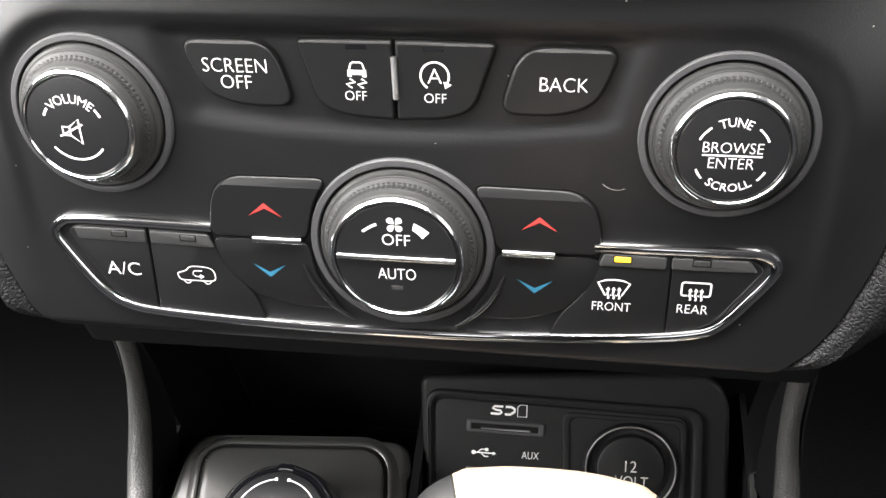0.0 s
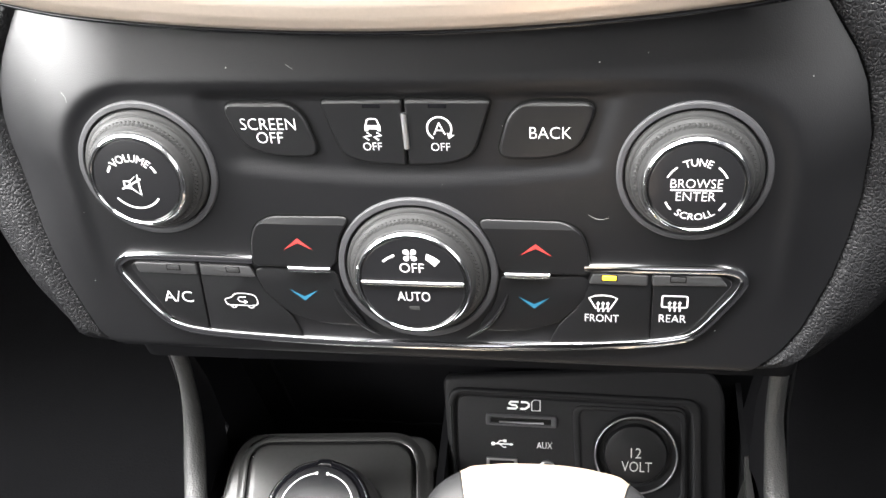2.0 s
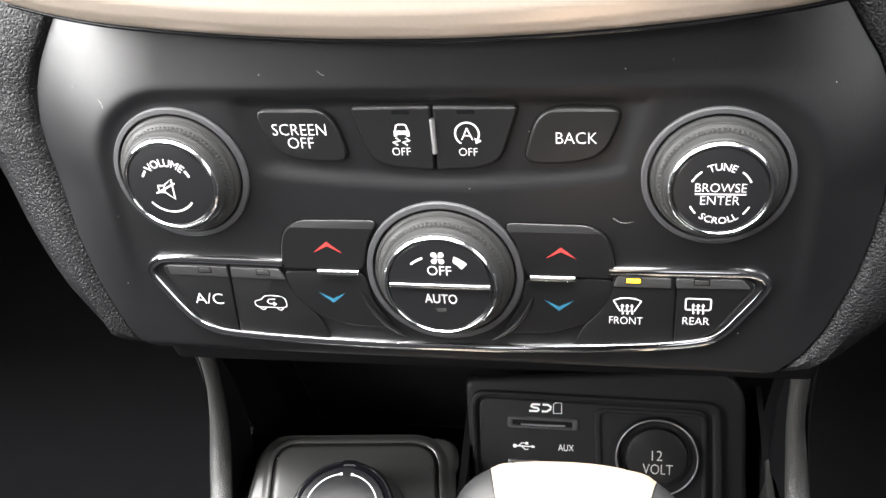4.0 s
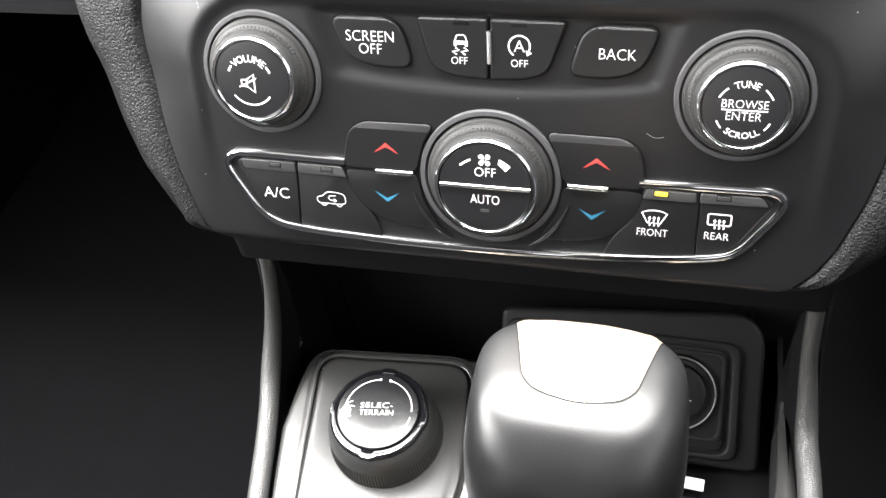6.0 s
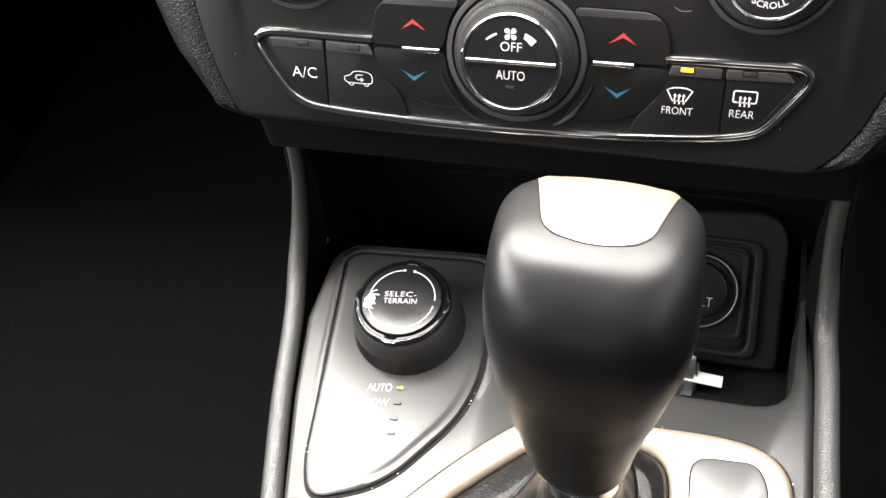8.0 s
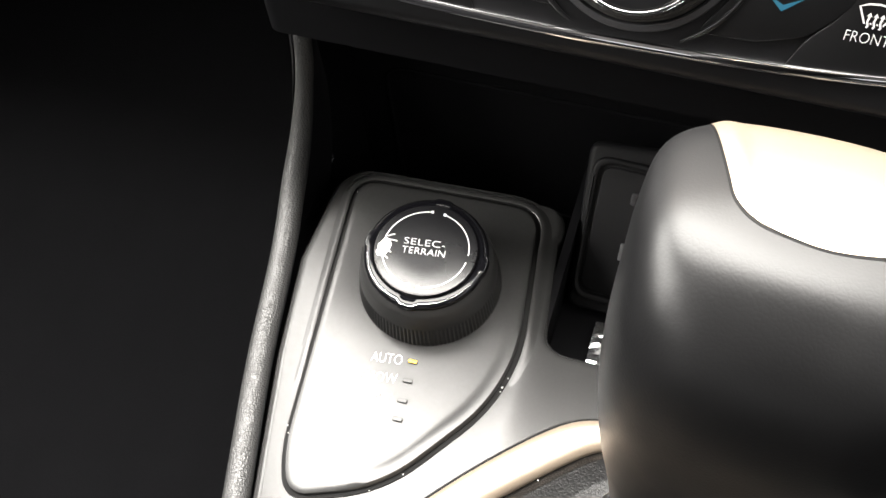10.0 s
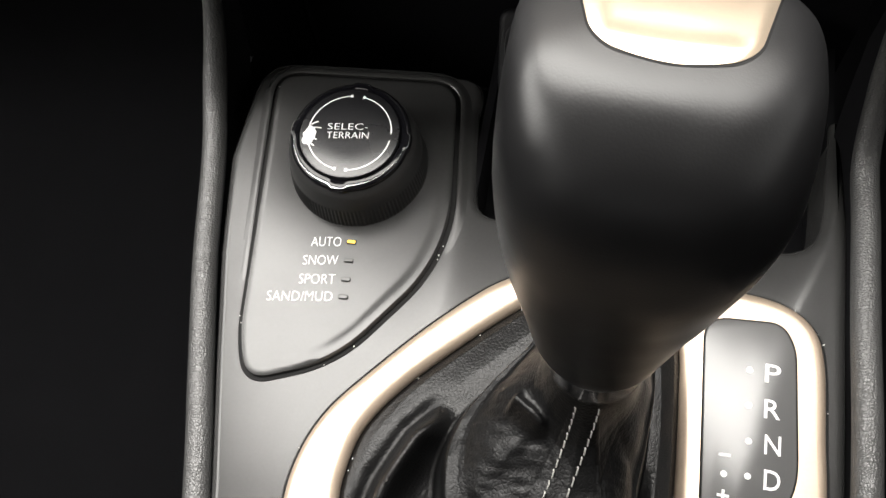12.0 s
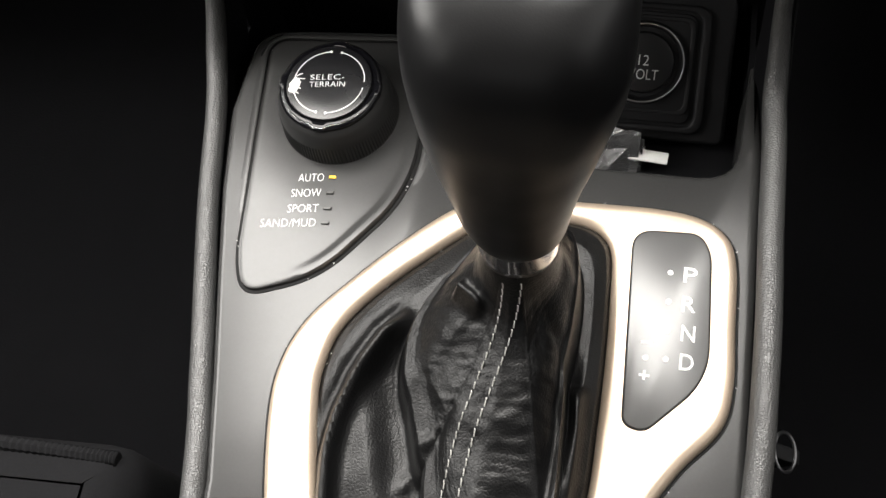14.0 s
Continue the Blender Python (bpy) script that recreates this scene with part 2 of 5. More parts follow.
def turned(profile, n=64, knurl=None, cx=0.0, cy=0.0, bm=None):
    """A body of revolution from (radius, height) pairs; knurl: (first row, last row, depth)."""
    rings = []
    for k, (r, h) in enumerate(profile):
        ring = []
        for i in range(n):
            a = 2 * math.pi * i / n
            rr = r
            if knurl and knurl[0] <= k <= knurl[1]:
                if len(knurl) > 3:
                    peak = (k - knurl[0]) % 2 == 1 and (i + (k - knurl[0]) // 2) % 2 == 0
                    rr = r - (0 if peak else knurl[2])
                else:
                    rr = r - knurl[2] * (i % 2)
            ring.append((cx + rr * math.cos(a), cy + rr * math.sin(a), h))
        rings.append(ring)
    return rings_mesh(rings, (profile[0][0] > 0, profile[-1][0] > 0), bm)


def stroke(pts, w, z, h=0.00012, closed=False, bm=None):
    """A printed line of width w along 2D points."""
    bm = bm or bmesh.new()
    k = len(pts)
    lo, hi = [], []
    for i in range(k):
        a = Vector(pts[i - 1 if (i or closed) else 0])
        b = Vector(pts[(i + 1) % k if (i < k - 1 or closed) else k - 1])
        t = (b - a).normalized()
        nrm = Vector((-t.y, t.x)) * w / 2
        p = Vector(pts[i])
        lo.append(bm.verts.new((*(p - nrm), z + h)))
        hi.append(bm.verts.new((*(p + nrm), z + h)))
    for i in range(k if closed else k - 1):
        j = (i + 1) % k
        bm.faces.new((lo[i], lo[j], hi[j], hi[i]))
    return bm


def patch(pts, z, bm=None):
    bm = bm or bmesh.new()
    bm.faces.new([bm.verts.new((x, y, z)) for x, y in pts])
    return bm


def arc(cx, cy, r, a0, a1, n=24):
    return [(cx + r * math.cos(radians(a0 + (a1 - a0) * i / n)), cy + r * math.sin(radians(a0 + (a1 - a0) * i / n))) for i in range(n + 1)]


def tube(path, radii, n=12, flat=1.0, bm=None):
    """A round bar along 3D points; radii: one or one for each."""
    path = [Vector(p) for p in path]
    k = len(path)
    rs = radii if isinstance(radii, (list, tuple)) else [radii] * k
    rings, up = [], Vector((0.123, 0.05, 1)).normalized()
    for i, p in enumerate(path):
        t = (path[min(i + 1, k - 1)] - path[max(i - 1, 0)]).normalized()
        sx = t.cross(up).normalized()
        sy = sx.cross(t)
        rings.append([p + rs[i] * (sx * math.cos(2 * math.pi * j / n) + sy * flat * math.sin(2 * math.pi * j / n)) for j in range(n)])
    return rings_mesh(rings, bm=bm)


def box(x0, x1, y0, y1, z0, z1, bevel=0.0, bm=None):
    r = min(bevel * 1.5, (x1 - x0) * 0.3, (y1 - y0) * 0.3)
    pts = rounded([(x0, y0), (x1, y0), (x1, y1), (x0, y1)], r) if bevel else [(x0, y0), (x1, y0), (x1, y1), (x0, y1)]
    return slab(pts, z0, z1, bevel, bm=bm)


def grid_mesh(fn, nu, nv, bm=None, loop_u=False):
    bm = bm or bmesh.new()
    rows = [[bm.verts.new(fn(i / nu, j / nv)) for i in range(nu + (0 if loop_u else 1))] for j in range(nv + 1)]
    for a, b in zip(rows, rows[1:]):
        for i in range(nu):
            i2 = (i + 1) % len(a)
            bm.faces.new((a[i], a[i2], b[i2], b[i]))
    return bm


def letters(text, x, y, w, h, z, bm=None, turn=0.0, center=True, bold=0.0):
    """Words in the built-in font fitted to a width and a capital height, as flat mesh."""
    cu = bpy.data.curves.new("lettering", "FONT")
    cu.body, cu.size, cu.offset, cu.resolution_u = text, 1.0, bold, 3
    ob = bpy.data.objects.new("lettering", cu)
    scene.collection.objects.link(ob)
    me = bpy.data.meshes.new_from_object(ob.evaluated_get(bpy.context.evaluated_depsgraph_get()))
    bpy.data.objects.remove(ob)
    bpy.data.curves.remove(cu)
    xs = [v.co.x for v in me.vertices]
    ys = [v.co.y for v in me.vertices]
    x0, x1, y0, y1 = min(xs), max(xs), min(ys), max(ys)
    sx, sy = w / max(x1 - x0, 1e-6), h / max(y1 - y0, 1e-6)
    c, s = math.cos(radians(turn)), math.sin(radians(turn))
    for v in me.vertices:
        a, b = (v.co.x - (x0 + x1) / 2) * sx, (v.co.y - (y0 + y1) / 2) * sy
        v.co = (x + a * c - b * s, y + a * s + b * c, z)
    bm = bm or bmesh.new()
    bm.from_mesh(me)
    bpy.data.meshes.remove(me)
    return bm


def arc_letters(text, cx, cy, r, a_mid, spread, size, z, bm=None, under=False):
    """A word bent round an arc; spread: degrees from its first to its last edge."""
    bm = bm or bmesh.new()
    part_bm = letters(text, 0, 0, radians(spread) * r, size, z)
    for v in part_bm.verts:
        rr = r - v.co.y if under else r + v.co.y
        a = radians(a_mid) + v.co.x / r if under else radians(a_mid) - v.co.x / r
        v.co.x, v.co.y = cx + rr * math.cos(a), cy + rr * math.sin(a)
    me = bpy.data.meshes.new("word")
    part_bm.to_mesh(me)
    part_bm.free()
    bm.from_mesh(me)
    bpy.data.meshes.remove(me)
    return bm


# ---- the two frames of the plan: the control panel leans back, the deck is level ----
PANEL = Matrix.Translation((0.0036, 0.2456, 0.578)) @ Matrix.Rotation(radians(-0.74), 4, "Z") @ Matrix(((1, 0, 0, 0), (0, 0.3714, -0.9285, 0), (0, 0.9285, 0.3714, 0), (0, 0, 0, 1)))
DECK_Z = 0.395
LEVEL = Matrix.Translation((0, 0, DECK_Z))


def on_panel(u, v, h=0.0):
    m = PANEL.copy()
    m.translation = PANEL @ Vector((u * 0.001, v * 0.001, h * 0.001))
    return m


# ---- cabin shell ----
def panel_box(name, x0, x1, y0, y1, z0, z1, mat, label, category):
    return part(name, box(x0, x1, y0, y1, z0, z1), mat, None, label, False, category, "structure")


panel_box("floor", -0.85, 0.85, -1.7, 1.2, -0.05, 0.0, CARPET, "dark carpeted car floor", "floor")
panel_box("ceiling", -0.85, 0.85, -1.7, 0.2, 1.25, 1.3, LINER, "pale cloth headliner of the car", "ceiling")
for nm, x0, x1 in (("wall_left", -0.85, -0.8), ("wall_right", 0.8, 0.85)):
    b = box(x0, x1, -1.7, 1.2, 0.0, 0.78)
    box(x0, x1, -1.7, 0.7, 1.17, 1.25, bm=b)
    box(x0, x1, -0.62, -0.5, 0.78, 1.17, bm=b)
    box(x0, x1, -1.7, -1.45, 0.78, 1.17, bm=b)
    part(nm, b, SHELL, None, "dark door side with a window opening", False, "wall", "structure")
b = box(-0.85, 0.85, -1.75, -1.7, 0.0, 0.8)
box(-0.85, 0.85, -1.75, -1.7, 1.15, 1.3, bm=b)
part("wall_rear", b, SHELL, None, "dark rear end of the cabin", False, "wall", "structure")
panel_box("wall_front", -0.85, 0.85, 1.2, 1.25, 0.0, 0.8, SHELL, "dark bulkhead below the windscreen", "wall")

# ---- dashboard behind the control panel ----
dash = thing("dashboard", Matrix(), "black dashboard carrying the control panel", "dashboard", kind="structure")
part("left_body", box(-0.8, -0.2, 0.40, 1.2, 0.53, 0.8, 0.03), SHELL, dash)
part("right_body", box(0.2, 0.8, 0.40, 1.2, 0.50, 0.8, 0.03), SHELL, dash)
part("upper_body", box(-0.15, 0.15, 0.33, 1.2, 0.57, 0.745, 0.01), DARK, dash)

# ---- control panel: moulded fascia ----
OUT_R = [(-54, 100), (-53.3, 109), (-52, 116), (-50, 122.5), (-48, 127), (-39, 136), (-27, 143), (-5, 151), (10, 155), (24, 157.5), (47, 157.5), (65, 153.5), (75, 149), (84, 143), (95, 136), (104, 130)]
OUT_L = [(-54, 108), (-53.3, 117), (-52, 124.5), (-50, 130.5), (-46.5, 137), (-42, 141), (-15, 151), (5, 156.5), (22, 159.5), (40, 163), (52, 164), (65, 162.5), (75, 158.5), (88, 151.5), (101, 144), (104, 141)]


def half_width(v, sign=1):
    out = OUT_R if sign > 0 else OUT_L
    return float(np.interp(v, [p[0] for p in out], [p[1] for p in out]))


def sstep(a, b, x):
    t = min(max((x - a) / (b - a), 0), 1)
    return t * t * (3 - 2 * t)


def fascia_height(u, v):
    au = abs(u)
    # outside the level field, whose upper corners follow the knobs, the surface falls away
    d = math.hypot(max(0, au - 100), v - 36) - 31 if v > 36 else au - 131
    e = (d + math.sqrt(d * d + 7)) / 2
    h = -sstep(-45, 34, v) * (0.24 * e + 0.0062 * e * e) + 2.3 * sstep(-2.5, 4.5, d) * sstep(-30, 25, v)
    # channel of the upper push buttons
    low = 33.0 + 0.0011 * u * u
    inside = sstep(low - 3.5, low + 2.5, v) * (1 - sstep(68, 78, au + 0.25 * (62 - v))) * (1 - sstep(63.5, 66, v))
    h -= 2.3 * inside
    # lower edge turns under
    h -= 0.2 * max(0, -46.5 - v) ** 2
    return h


def fascia_point(a, c):
    v = -54 + 158 * c
    wl, wr = half_width(v, -1), half_width(v, 1)
    u = -wl + (wl + wr) * a
    return (u * 0.001, v * 0.001, fascia_height(u, v) * 0.001)


panel = thing("control_panel", PANEL, "black satin car control panel with buttons and chrome trim", "control panel")
b = grid_mesh(fascia_point, 150, 100)
edge = [e for e in b.edges if e.is_boundary]
ret = bmesh.ops.extrude_edge_only(b, edges=edge)
for vert in [g for g in ret["geom"] if isinstance(g, bmesh.types.BMVert)]:
    vert.co.z -= 0.045
    vert.co.x *= 0.985
part("fascia", b, FASCIA, panel, "satin black moulded fascia")


def button(name, pts, proud, mat=BUTTON, r=3.0, bevel=0.9, gap=0.7, base=0.0, label="", crest=0.0, fall=0.45):
    o = rounded(mm(pts), max(r, 1.2) * 0.001 if not isinstance(r, (list, tuple)) else [max(q, 1.2) * 0.001 for q in r], 6)
    g = part("gap", slab(inset(o, -gap * 0.001), (base - 3) * 0.001, (base + 0.15) * 0.001), GAP, panel, "dark gap round a button")
    bm = slab(o, (base - 3) * 0.001, (base + proud) * 0.001, bevel * 0.001)
    if crest:
        line = max(p[1] for p in o) - crest * 0.001
        bmesh.ops.bisect_plane(bm, geom=bm.verts[:] + bm.edges[:] + bm.faces[:], plane_co=(0, line, 0), plane_no=(0, 1, 0))
        for v in bm.verts:
            if v.co.y > line and v.co.z > (base - 2) * 0.001:
                v.co.z -= fall * (v.co.y - line)
    return part(name, bm, mat, panel, label, sharp=14 if crest else 38)


def mirror(pts):
    return [(-x, y) for x, y in pts][::-1]


B0 = -2.2
PROUD = 1.9
TOP = (B0 + PROUD) * 0.001
SCR = [(-67.5, 61.5), (-38, 61.8), (-32, 40.6), (-50, 40.6), (-61, 44.5)]
scr = button("push_button", SCR, PROUD, r=[6, 9, 6, 8, 10], base=B0, crest=1.3, fall=0.55)
stab = button("push_button", [(-30, 62.5), (-0.5, 62.8), (-0.5, 37.6), (-15, 38.3), (-24, 41.5)], PROUD, r=[2.5, 0.6, 0.6, 7, 8], base=B0, crest=1.3, fall=0.55)
stst = button("push_button", mirror([(-31, 62.5), (-0.5, 62.8), (-0.5, 37.6), (-15, 38.3), (-24, 41.5)]), PROUD, r=[8, 7, 0.6, 0.6, 2.5], base=B0, crest=1.3, fall=0.55)
back = button("push_button", mirror(SCR), PROUD, r=[10, 8, 6, 9, 6], base=B0, crest=1.3, fall=0.55)
part("divider", tube(mm([(0.3, 44.5, -0.4), (0.2, 51, -0.2), (0.0, 57.8, -0.4)]), 0.0010, 10), BAR, panel, "small bright divider bar")

b = letters("SCREEN", -0.0502, 0.0537, 0.0207, 0.0044, TOP + 0.00015, bold=-0.015)
letters("OFF", -0.0502, 0.0484, 0.0100, 0.0043, TOP + 0.00015, b, bold=-0.015)
part("lettering", b, WHITE, scr, "white lettering")
part("lettering", letters("BACK", 0.0511, 0.0507, 0.0143, 0.0043, TOP + 0.00015, bold=-0.015), WHITE, back, "white lettering")
# car with skid marks
b = letters("OFF", -0.0122, 0.0452, 0.0068, 0.0030, TOP + 0.00015, bold=-0.015)
Z = TOP + 0.00005
stroke(mm([(-14.0, 53.0), (-13.3, 55.4), (-12.6, 55.8), (-10.4, 55.8), (-9.7, 55.4), (-9.0, 53.0)]), 0.0005, Z, bm=b)
patch(mm([(-14.4, 53.4), (-14.4, 51.2), (-13.2, 51.2), (-13.2, 51.9), (-9.8, 51.9), (-9.8, 51.2), (-8.6, 51.2), (-8.6, 53.4)]), Z + 0.0001, b)
for dx in (-3.0, 0.6):
    stroke(mm([(-12.2 + dx + 1.4, 50.6), (-12.2 + dx + 3.0, 49.6), (-12.2 + dx + 0.2, 48.8), (-12.2 + dx + 2.0, 47.7)]), 0.0006, Z, bm=b)
part("icon", b, WHITE, stab, "white skidding car sign with lettering")
b = letters("OFF", 0.0125, 0.0452, 0.0068, 0.0030, TOP + 0.00015, bold=-0.015)
letters("A", 0.0124, 0.0522, 0.0044, 0.0046, TOP + 0.00015, b, bold=-0.015)
stroke(arc(0.0124, 0.0522, 0.0043, -28, 238, 40), 0.0006, Z, bm=b)
patch(mm([(15.6, 48.3), (17.6, 49.6), (15.0, 50.6)]), Z + 0.0001, b)
part("icon", b, WHITE, stst, "white circled letter sign with lettering")
for u0, own in ((-11.3, stab), (12.2, stst)):
    part("lamp_window", box((u0 - 3.2) * 0.001, (u0 + 3.2) * 0.001, 0.0598, 0.0613, TOP - 0.0018, TOP + 0.00008, 0.0), GLOSS, own, "unlit lamp window")

# temperature rockers
UP = [(-66, -5.6), (-64.5, 6), (-62.2, 12.4), (-56, 16.2), (-24, 16.6), (-29, 8), (-32, -5.6)]
DOWN = [(-32, -7.0), (-30, -20), (-22, -33), (-40, -32.5), (-54, -28), (-63, -18), (-66, -7.0)]
BIG = 1.8
for mir, xs in ((False, -1), (True, 1)):
    up_pts, dn_pts = (mirror(UP), mirror(DOWN)) if mir else (UP, DOWN)
    up = button("temperature_up_button", up_pts, BIG, r=4, bevel=0.6, crest=3.0)
    dn = button("temperature_down_button", dn_pts, BIG - 0.7, r=4, bevel=0.25, gap=0.3)
    z = BIG * 0.001 + 0.00012
    u0 = 45.6 * xs
    chev = [(u0 - 5.9, 2.4), (u0, 7.5), (u0 + 5.9, 2.4), (u0, 5.5)]
    part("red_arrow", patch(mm(chev), z), RED, up, "red printed chevron")
    part("blue_arrow", patch(mm([(x - 0.9, -14.0 - y) for x, y in chev]), z - 0.0007), BLUE, dn, "blue printed chevron")
    part("chrome_bar", tube(mm([(42.4 * xs - 8.4, -6.3, 2.1), (42.4 * xs, -6.3, 2.3), (42.4 * xs + 8.4, -6.3, 2.1)]), 0.0011, 12, 0.7), CHROME, panel, "short chrome bar")

for a0, a1 in ((196, 240), (300, 344)):
    rim = [(0.3 + 35.6 * math.cos(radians(a0 + (a1 - a0) * k / 20)), -5.8 + 35.6 * math.sin(radians(a0 + (a1 - a0) * k / 20)), 1.5) for k in range(21)]
    part("recess_edge", tube(mm(rim), [0.0009 * math.sin(math.pi * (k + 0.6) / 21.2) ** 0.5 for k in range(21)], 10), BUTTON, panel, "rounded edge of the recess round the fan knob")

# lower push buttons with their lamp strips
LOW = 1.0
AC = [(-119, -7), (-113, -4.9), (-89.3, -5.2), (-90.6, -38.4), (-100, -36.6), (-106, -32)]
RC = [(-88.7, -5.2), (-67, -5.6), (-66, -9), (-62.5, -19), (-53.5, -29), (-50, -40.2), (-70, -39.6), (-89.6, -38.4)]
FR = [(66, -4.2), (88.0, -4.4), (88.2, -34.4), (75, -36.4), (50, -38.6), (54, -29), (62.5, -19)]
RR = [(88.7, -4.4), (112, -4.2), (117.5, -7.5), (104, -28.5), (97, -33), (88.9, -34.2)]
ac = button("push_button", AC, LOW, r=[4, 4, 0.6, 0.6, 3, 5], gap=0.22, bevel=0.25)
rc = button("push_button", RC, LOW, r=[0.6, 1, 3, 5, 3, 1, 1, 0.6], gap=0.22, bevel=0.25)
fr = button("push_button", FR, LOW, r=[0.6, 0.6, 0.6, 1, 1, 4, 5], gap=0.22, bevel=0.25)
rr = button("push_button", RR, LOW, r=[0.6, 4, 4, 5, 3, 0.6], gap=0.22, bevel=0.25)
STRIP = [(ac, [(-116, -5.6), (-89.8, -5.7), (-89.9, -10.6), (-115, -10.2)], -99.5, False), (rc, [(-88.2, -5.8), (-67.4, -6.1), (-65.4, -11.0), (-88.3, -10.6)], -74.4, False),
         (fr, [(66.6, -4.8), (86.6, -5.0), (86.6, -9.4), (65.2, -9.4)], 72.6, True), (rr, [(88.2, -5.0), (112, -4.8), (115, -8.8), (88.2, -9.3)], 97.4, False)]
for own, pts, u0, lit in STRIP:
    part("lamp_strip", slab(rounded(mm(pts), 0.001), 0.0002, LOW * 0.001 + 0.0006, 0.0004), STRIP_GREY, own, "grey strip over the button")
    v0 = sum(p[1] for p in pts) / 4 + 0.7
    b = box((u0 - 2.6) * 0.001, (u0 + 2.6) * 0.001, (v0 - 1.0) * 0.001, (v0 + 1.0) * 0.001, 0.001, LOW * 0.001 + 0.00085, 0.0003)
    part("lamp_frame", box((u0 - 2.95) * 0.001, (u0 + 2.95) * 0.001, (v0 - 1.35) * 0.001, (v0 + 1.35) * 0.001, 0.001, LOW * 0.001 + 0.00072, 0.0001), GAP, own, "thin dark frame round a lamp")
    part("lamp", b, AMBER if lit else STRIP_GREY, own, "lit amber lamp" if lit else "unlit lamp")
z = LOW * 0.001 + 0.00015
part("lettering", letters("A/C", -0.1007, -0.0217, 0.0126, 0.0052, z, bold=-0.010), WHITE, ac, "white lettering")
b = stroke(mm(smooth_loop([(-78.6, -24.0), (-79.0, -22.0), (-76.5, -21.0), (-74.5, -19.4), (-69.5, -19.4), (-67.2, -20.6), (-67.0, -23.6), (-69.0, -24.4), (-73, -24.4), (-77, -24.4)], 5)), 0.00030, z, closed=True, bm=None)
for u0 in (-76.2, -69.6):
    stroke(arc(u0 * 0.001, -0.0244, 0.0011, 180, 360, 10), 0.00030, z, bm=b)
stroke(mm([(-71.0, -20.8), (-73.6, -20.9), (-74.2, -22.0), (-73.4, -22.9), (-71.6, -22.9)]), 0.00030, z, bm=b)
patch(mm([(-71.9, -22.0), (-70.5, -22.9), (-71.9, -23.8)]), z + 0.00012, b)
for v in b.verts:
    v.co.x, v.co.y = -0.0736 + 1.12 * (v.co.x + 0.0729), -0.0222 + 1.12 * (v.co.y + 0.0220)
part("icon", b, WHITE, rc, "white outlined car sign")
b = letters("FRONT", 0.0703, -0.0249, 0.0126, 0.0033, z, bold=-0.015)
stroke(mm([(65.4, -15.7), (67.8, -14.7), (70.6, -14.4), (73.4, -14.7), (75.8, -15.7), (73.3, -20.4), (67.9, -20.4)]), 0.0006, z, closed=True, bm=b)
part("icon", b, WHITE, fr, "white front window sign with lettering")
b = letters("REAR", 0.0964, -0.0240, 0.0098, 0.0033, z, bold=-0.015)
stroke(rounded(mm([(92.2, -13.8), (101.4, -13.8), (101.4, -18.8), (92.2, -18.8)]), 0.0009), 0.0006, z, closed=True, bm=b)
part("icon", b, WHITE, rr, "white rear window sign with lettering")
for own, u1, v1 in ((fr, 70.6, -19.0), (rr, 96.8, -17.8)):
    b = bmesh.new()
    for k in (-1, 0, 1):
        w = [(u1 + k * 1.8 + 0.4 * math.sin(j * 1.3) * (1 - j / 6), v1 - 2.7 + 0.58 * j) for j in range(7)]
        stroke(mm(w), 0.0012, z + 0.0001, bm=b)
    part("icon_ground", b, BUTTON, own)
    b = bmesh.new()
    for k in (-1, 0, 1):
        w = [(u1 + k * 1.8 + 0.4 * math.sin(j * 1.3) * (1 - j / 6), v1 - 2.7 + 0.58 * j) for j in range(7)]
        stroke(mm(w), 0.0006, z + 0.0002, bm=b)
        patch(mm([(w[-1][0] - 0.75, w[-1][1]), (w[-1][0] + 0.75, w[-1][1]), (w[-1][0], w[-1][1] + 1.2)]), z + 0.00036, b)
    part("heat_arrows", b, WHITE, own, "three white wavy arrows")

# chrome trim round the lower buttons, open at the top
TRIMLINE = [(-65.5, -3.2), (-90, -2.8), (-113, -2.6), (-120, -4.0), (-123.4, -9.0), (-118.5, -19), (-110, -31.4), (-101.5, -37.2), (-90, -39.2), (-70, -40.4),
            (-35, -41.4), (0, -41.3), (40, -40.0), (75, -37.4), (96, -34.4), (105.5, -30.4), (113.5, -20), (119.8, -10), (120.2, -5.4), (115.5, -2.4), (105, -2.2), (63.5, -2.8)]
line = smooth_line(TRIMLINE, 8)
crown = [(-1.75, -0.6), (-1.7, 0.7), (-1.4, 1.25), (-0.8, 1.5), (0, 1.58), (0.8, 1.5), (1.4, 1.25), (1.7, 0.7), (1.75, -0.6)]
rings = []
for k, p in enumerate(line):
    along = (line[min(k + 1, len(line) - 1)] - line[max(k - 1, 0)]).normalized()
    rings.append([(0.001 * (p.x - along.y * o), 0.001 * (p.y + along.x * o), 0.001 * (h + 0.5)) for o, h in crown])
b = rings_mesh(rings)
part("chrome_trim", b, POLISHED, panel, "bright chrome trim line")


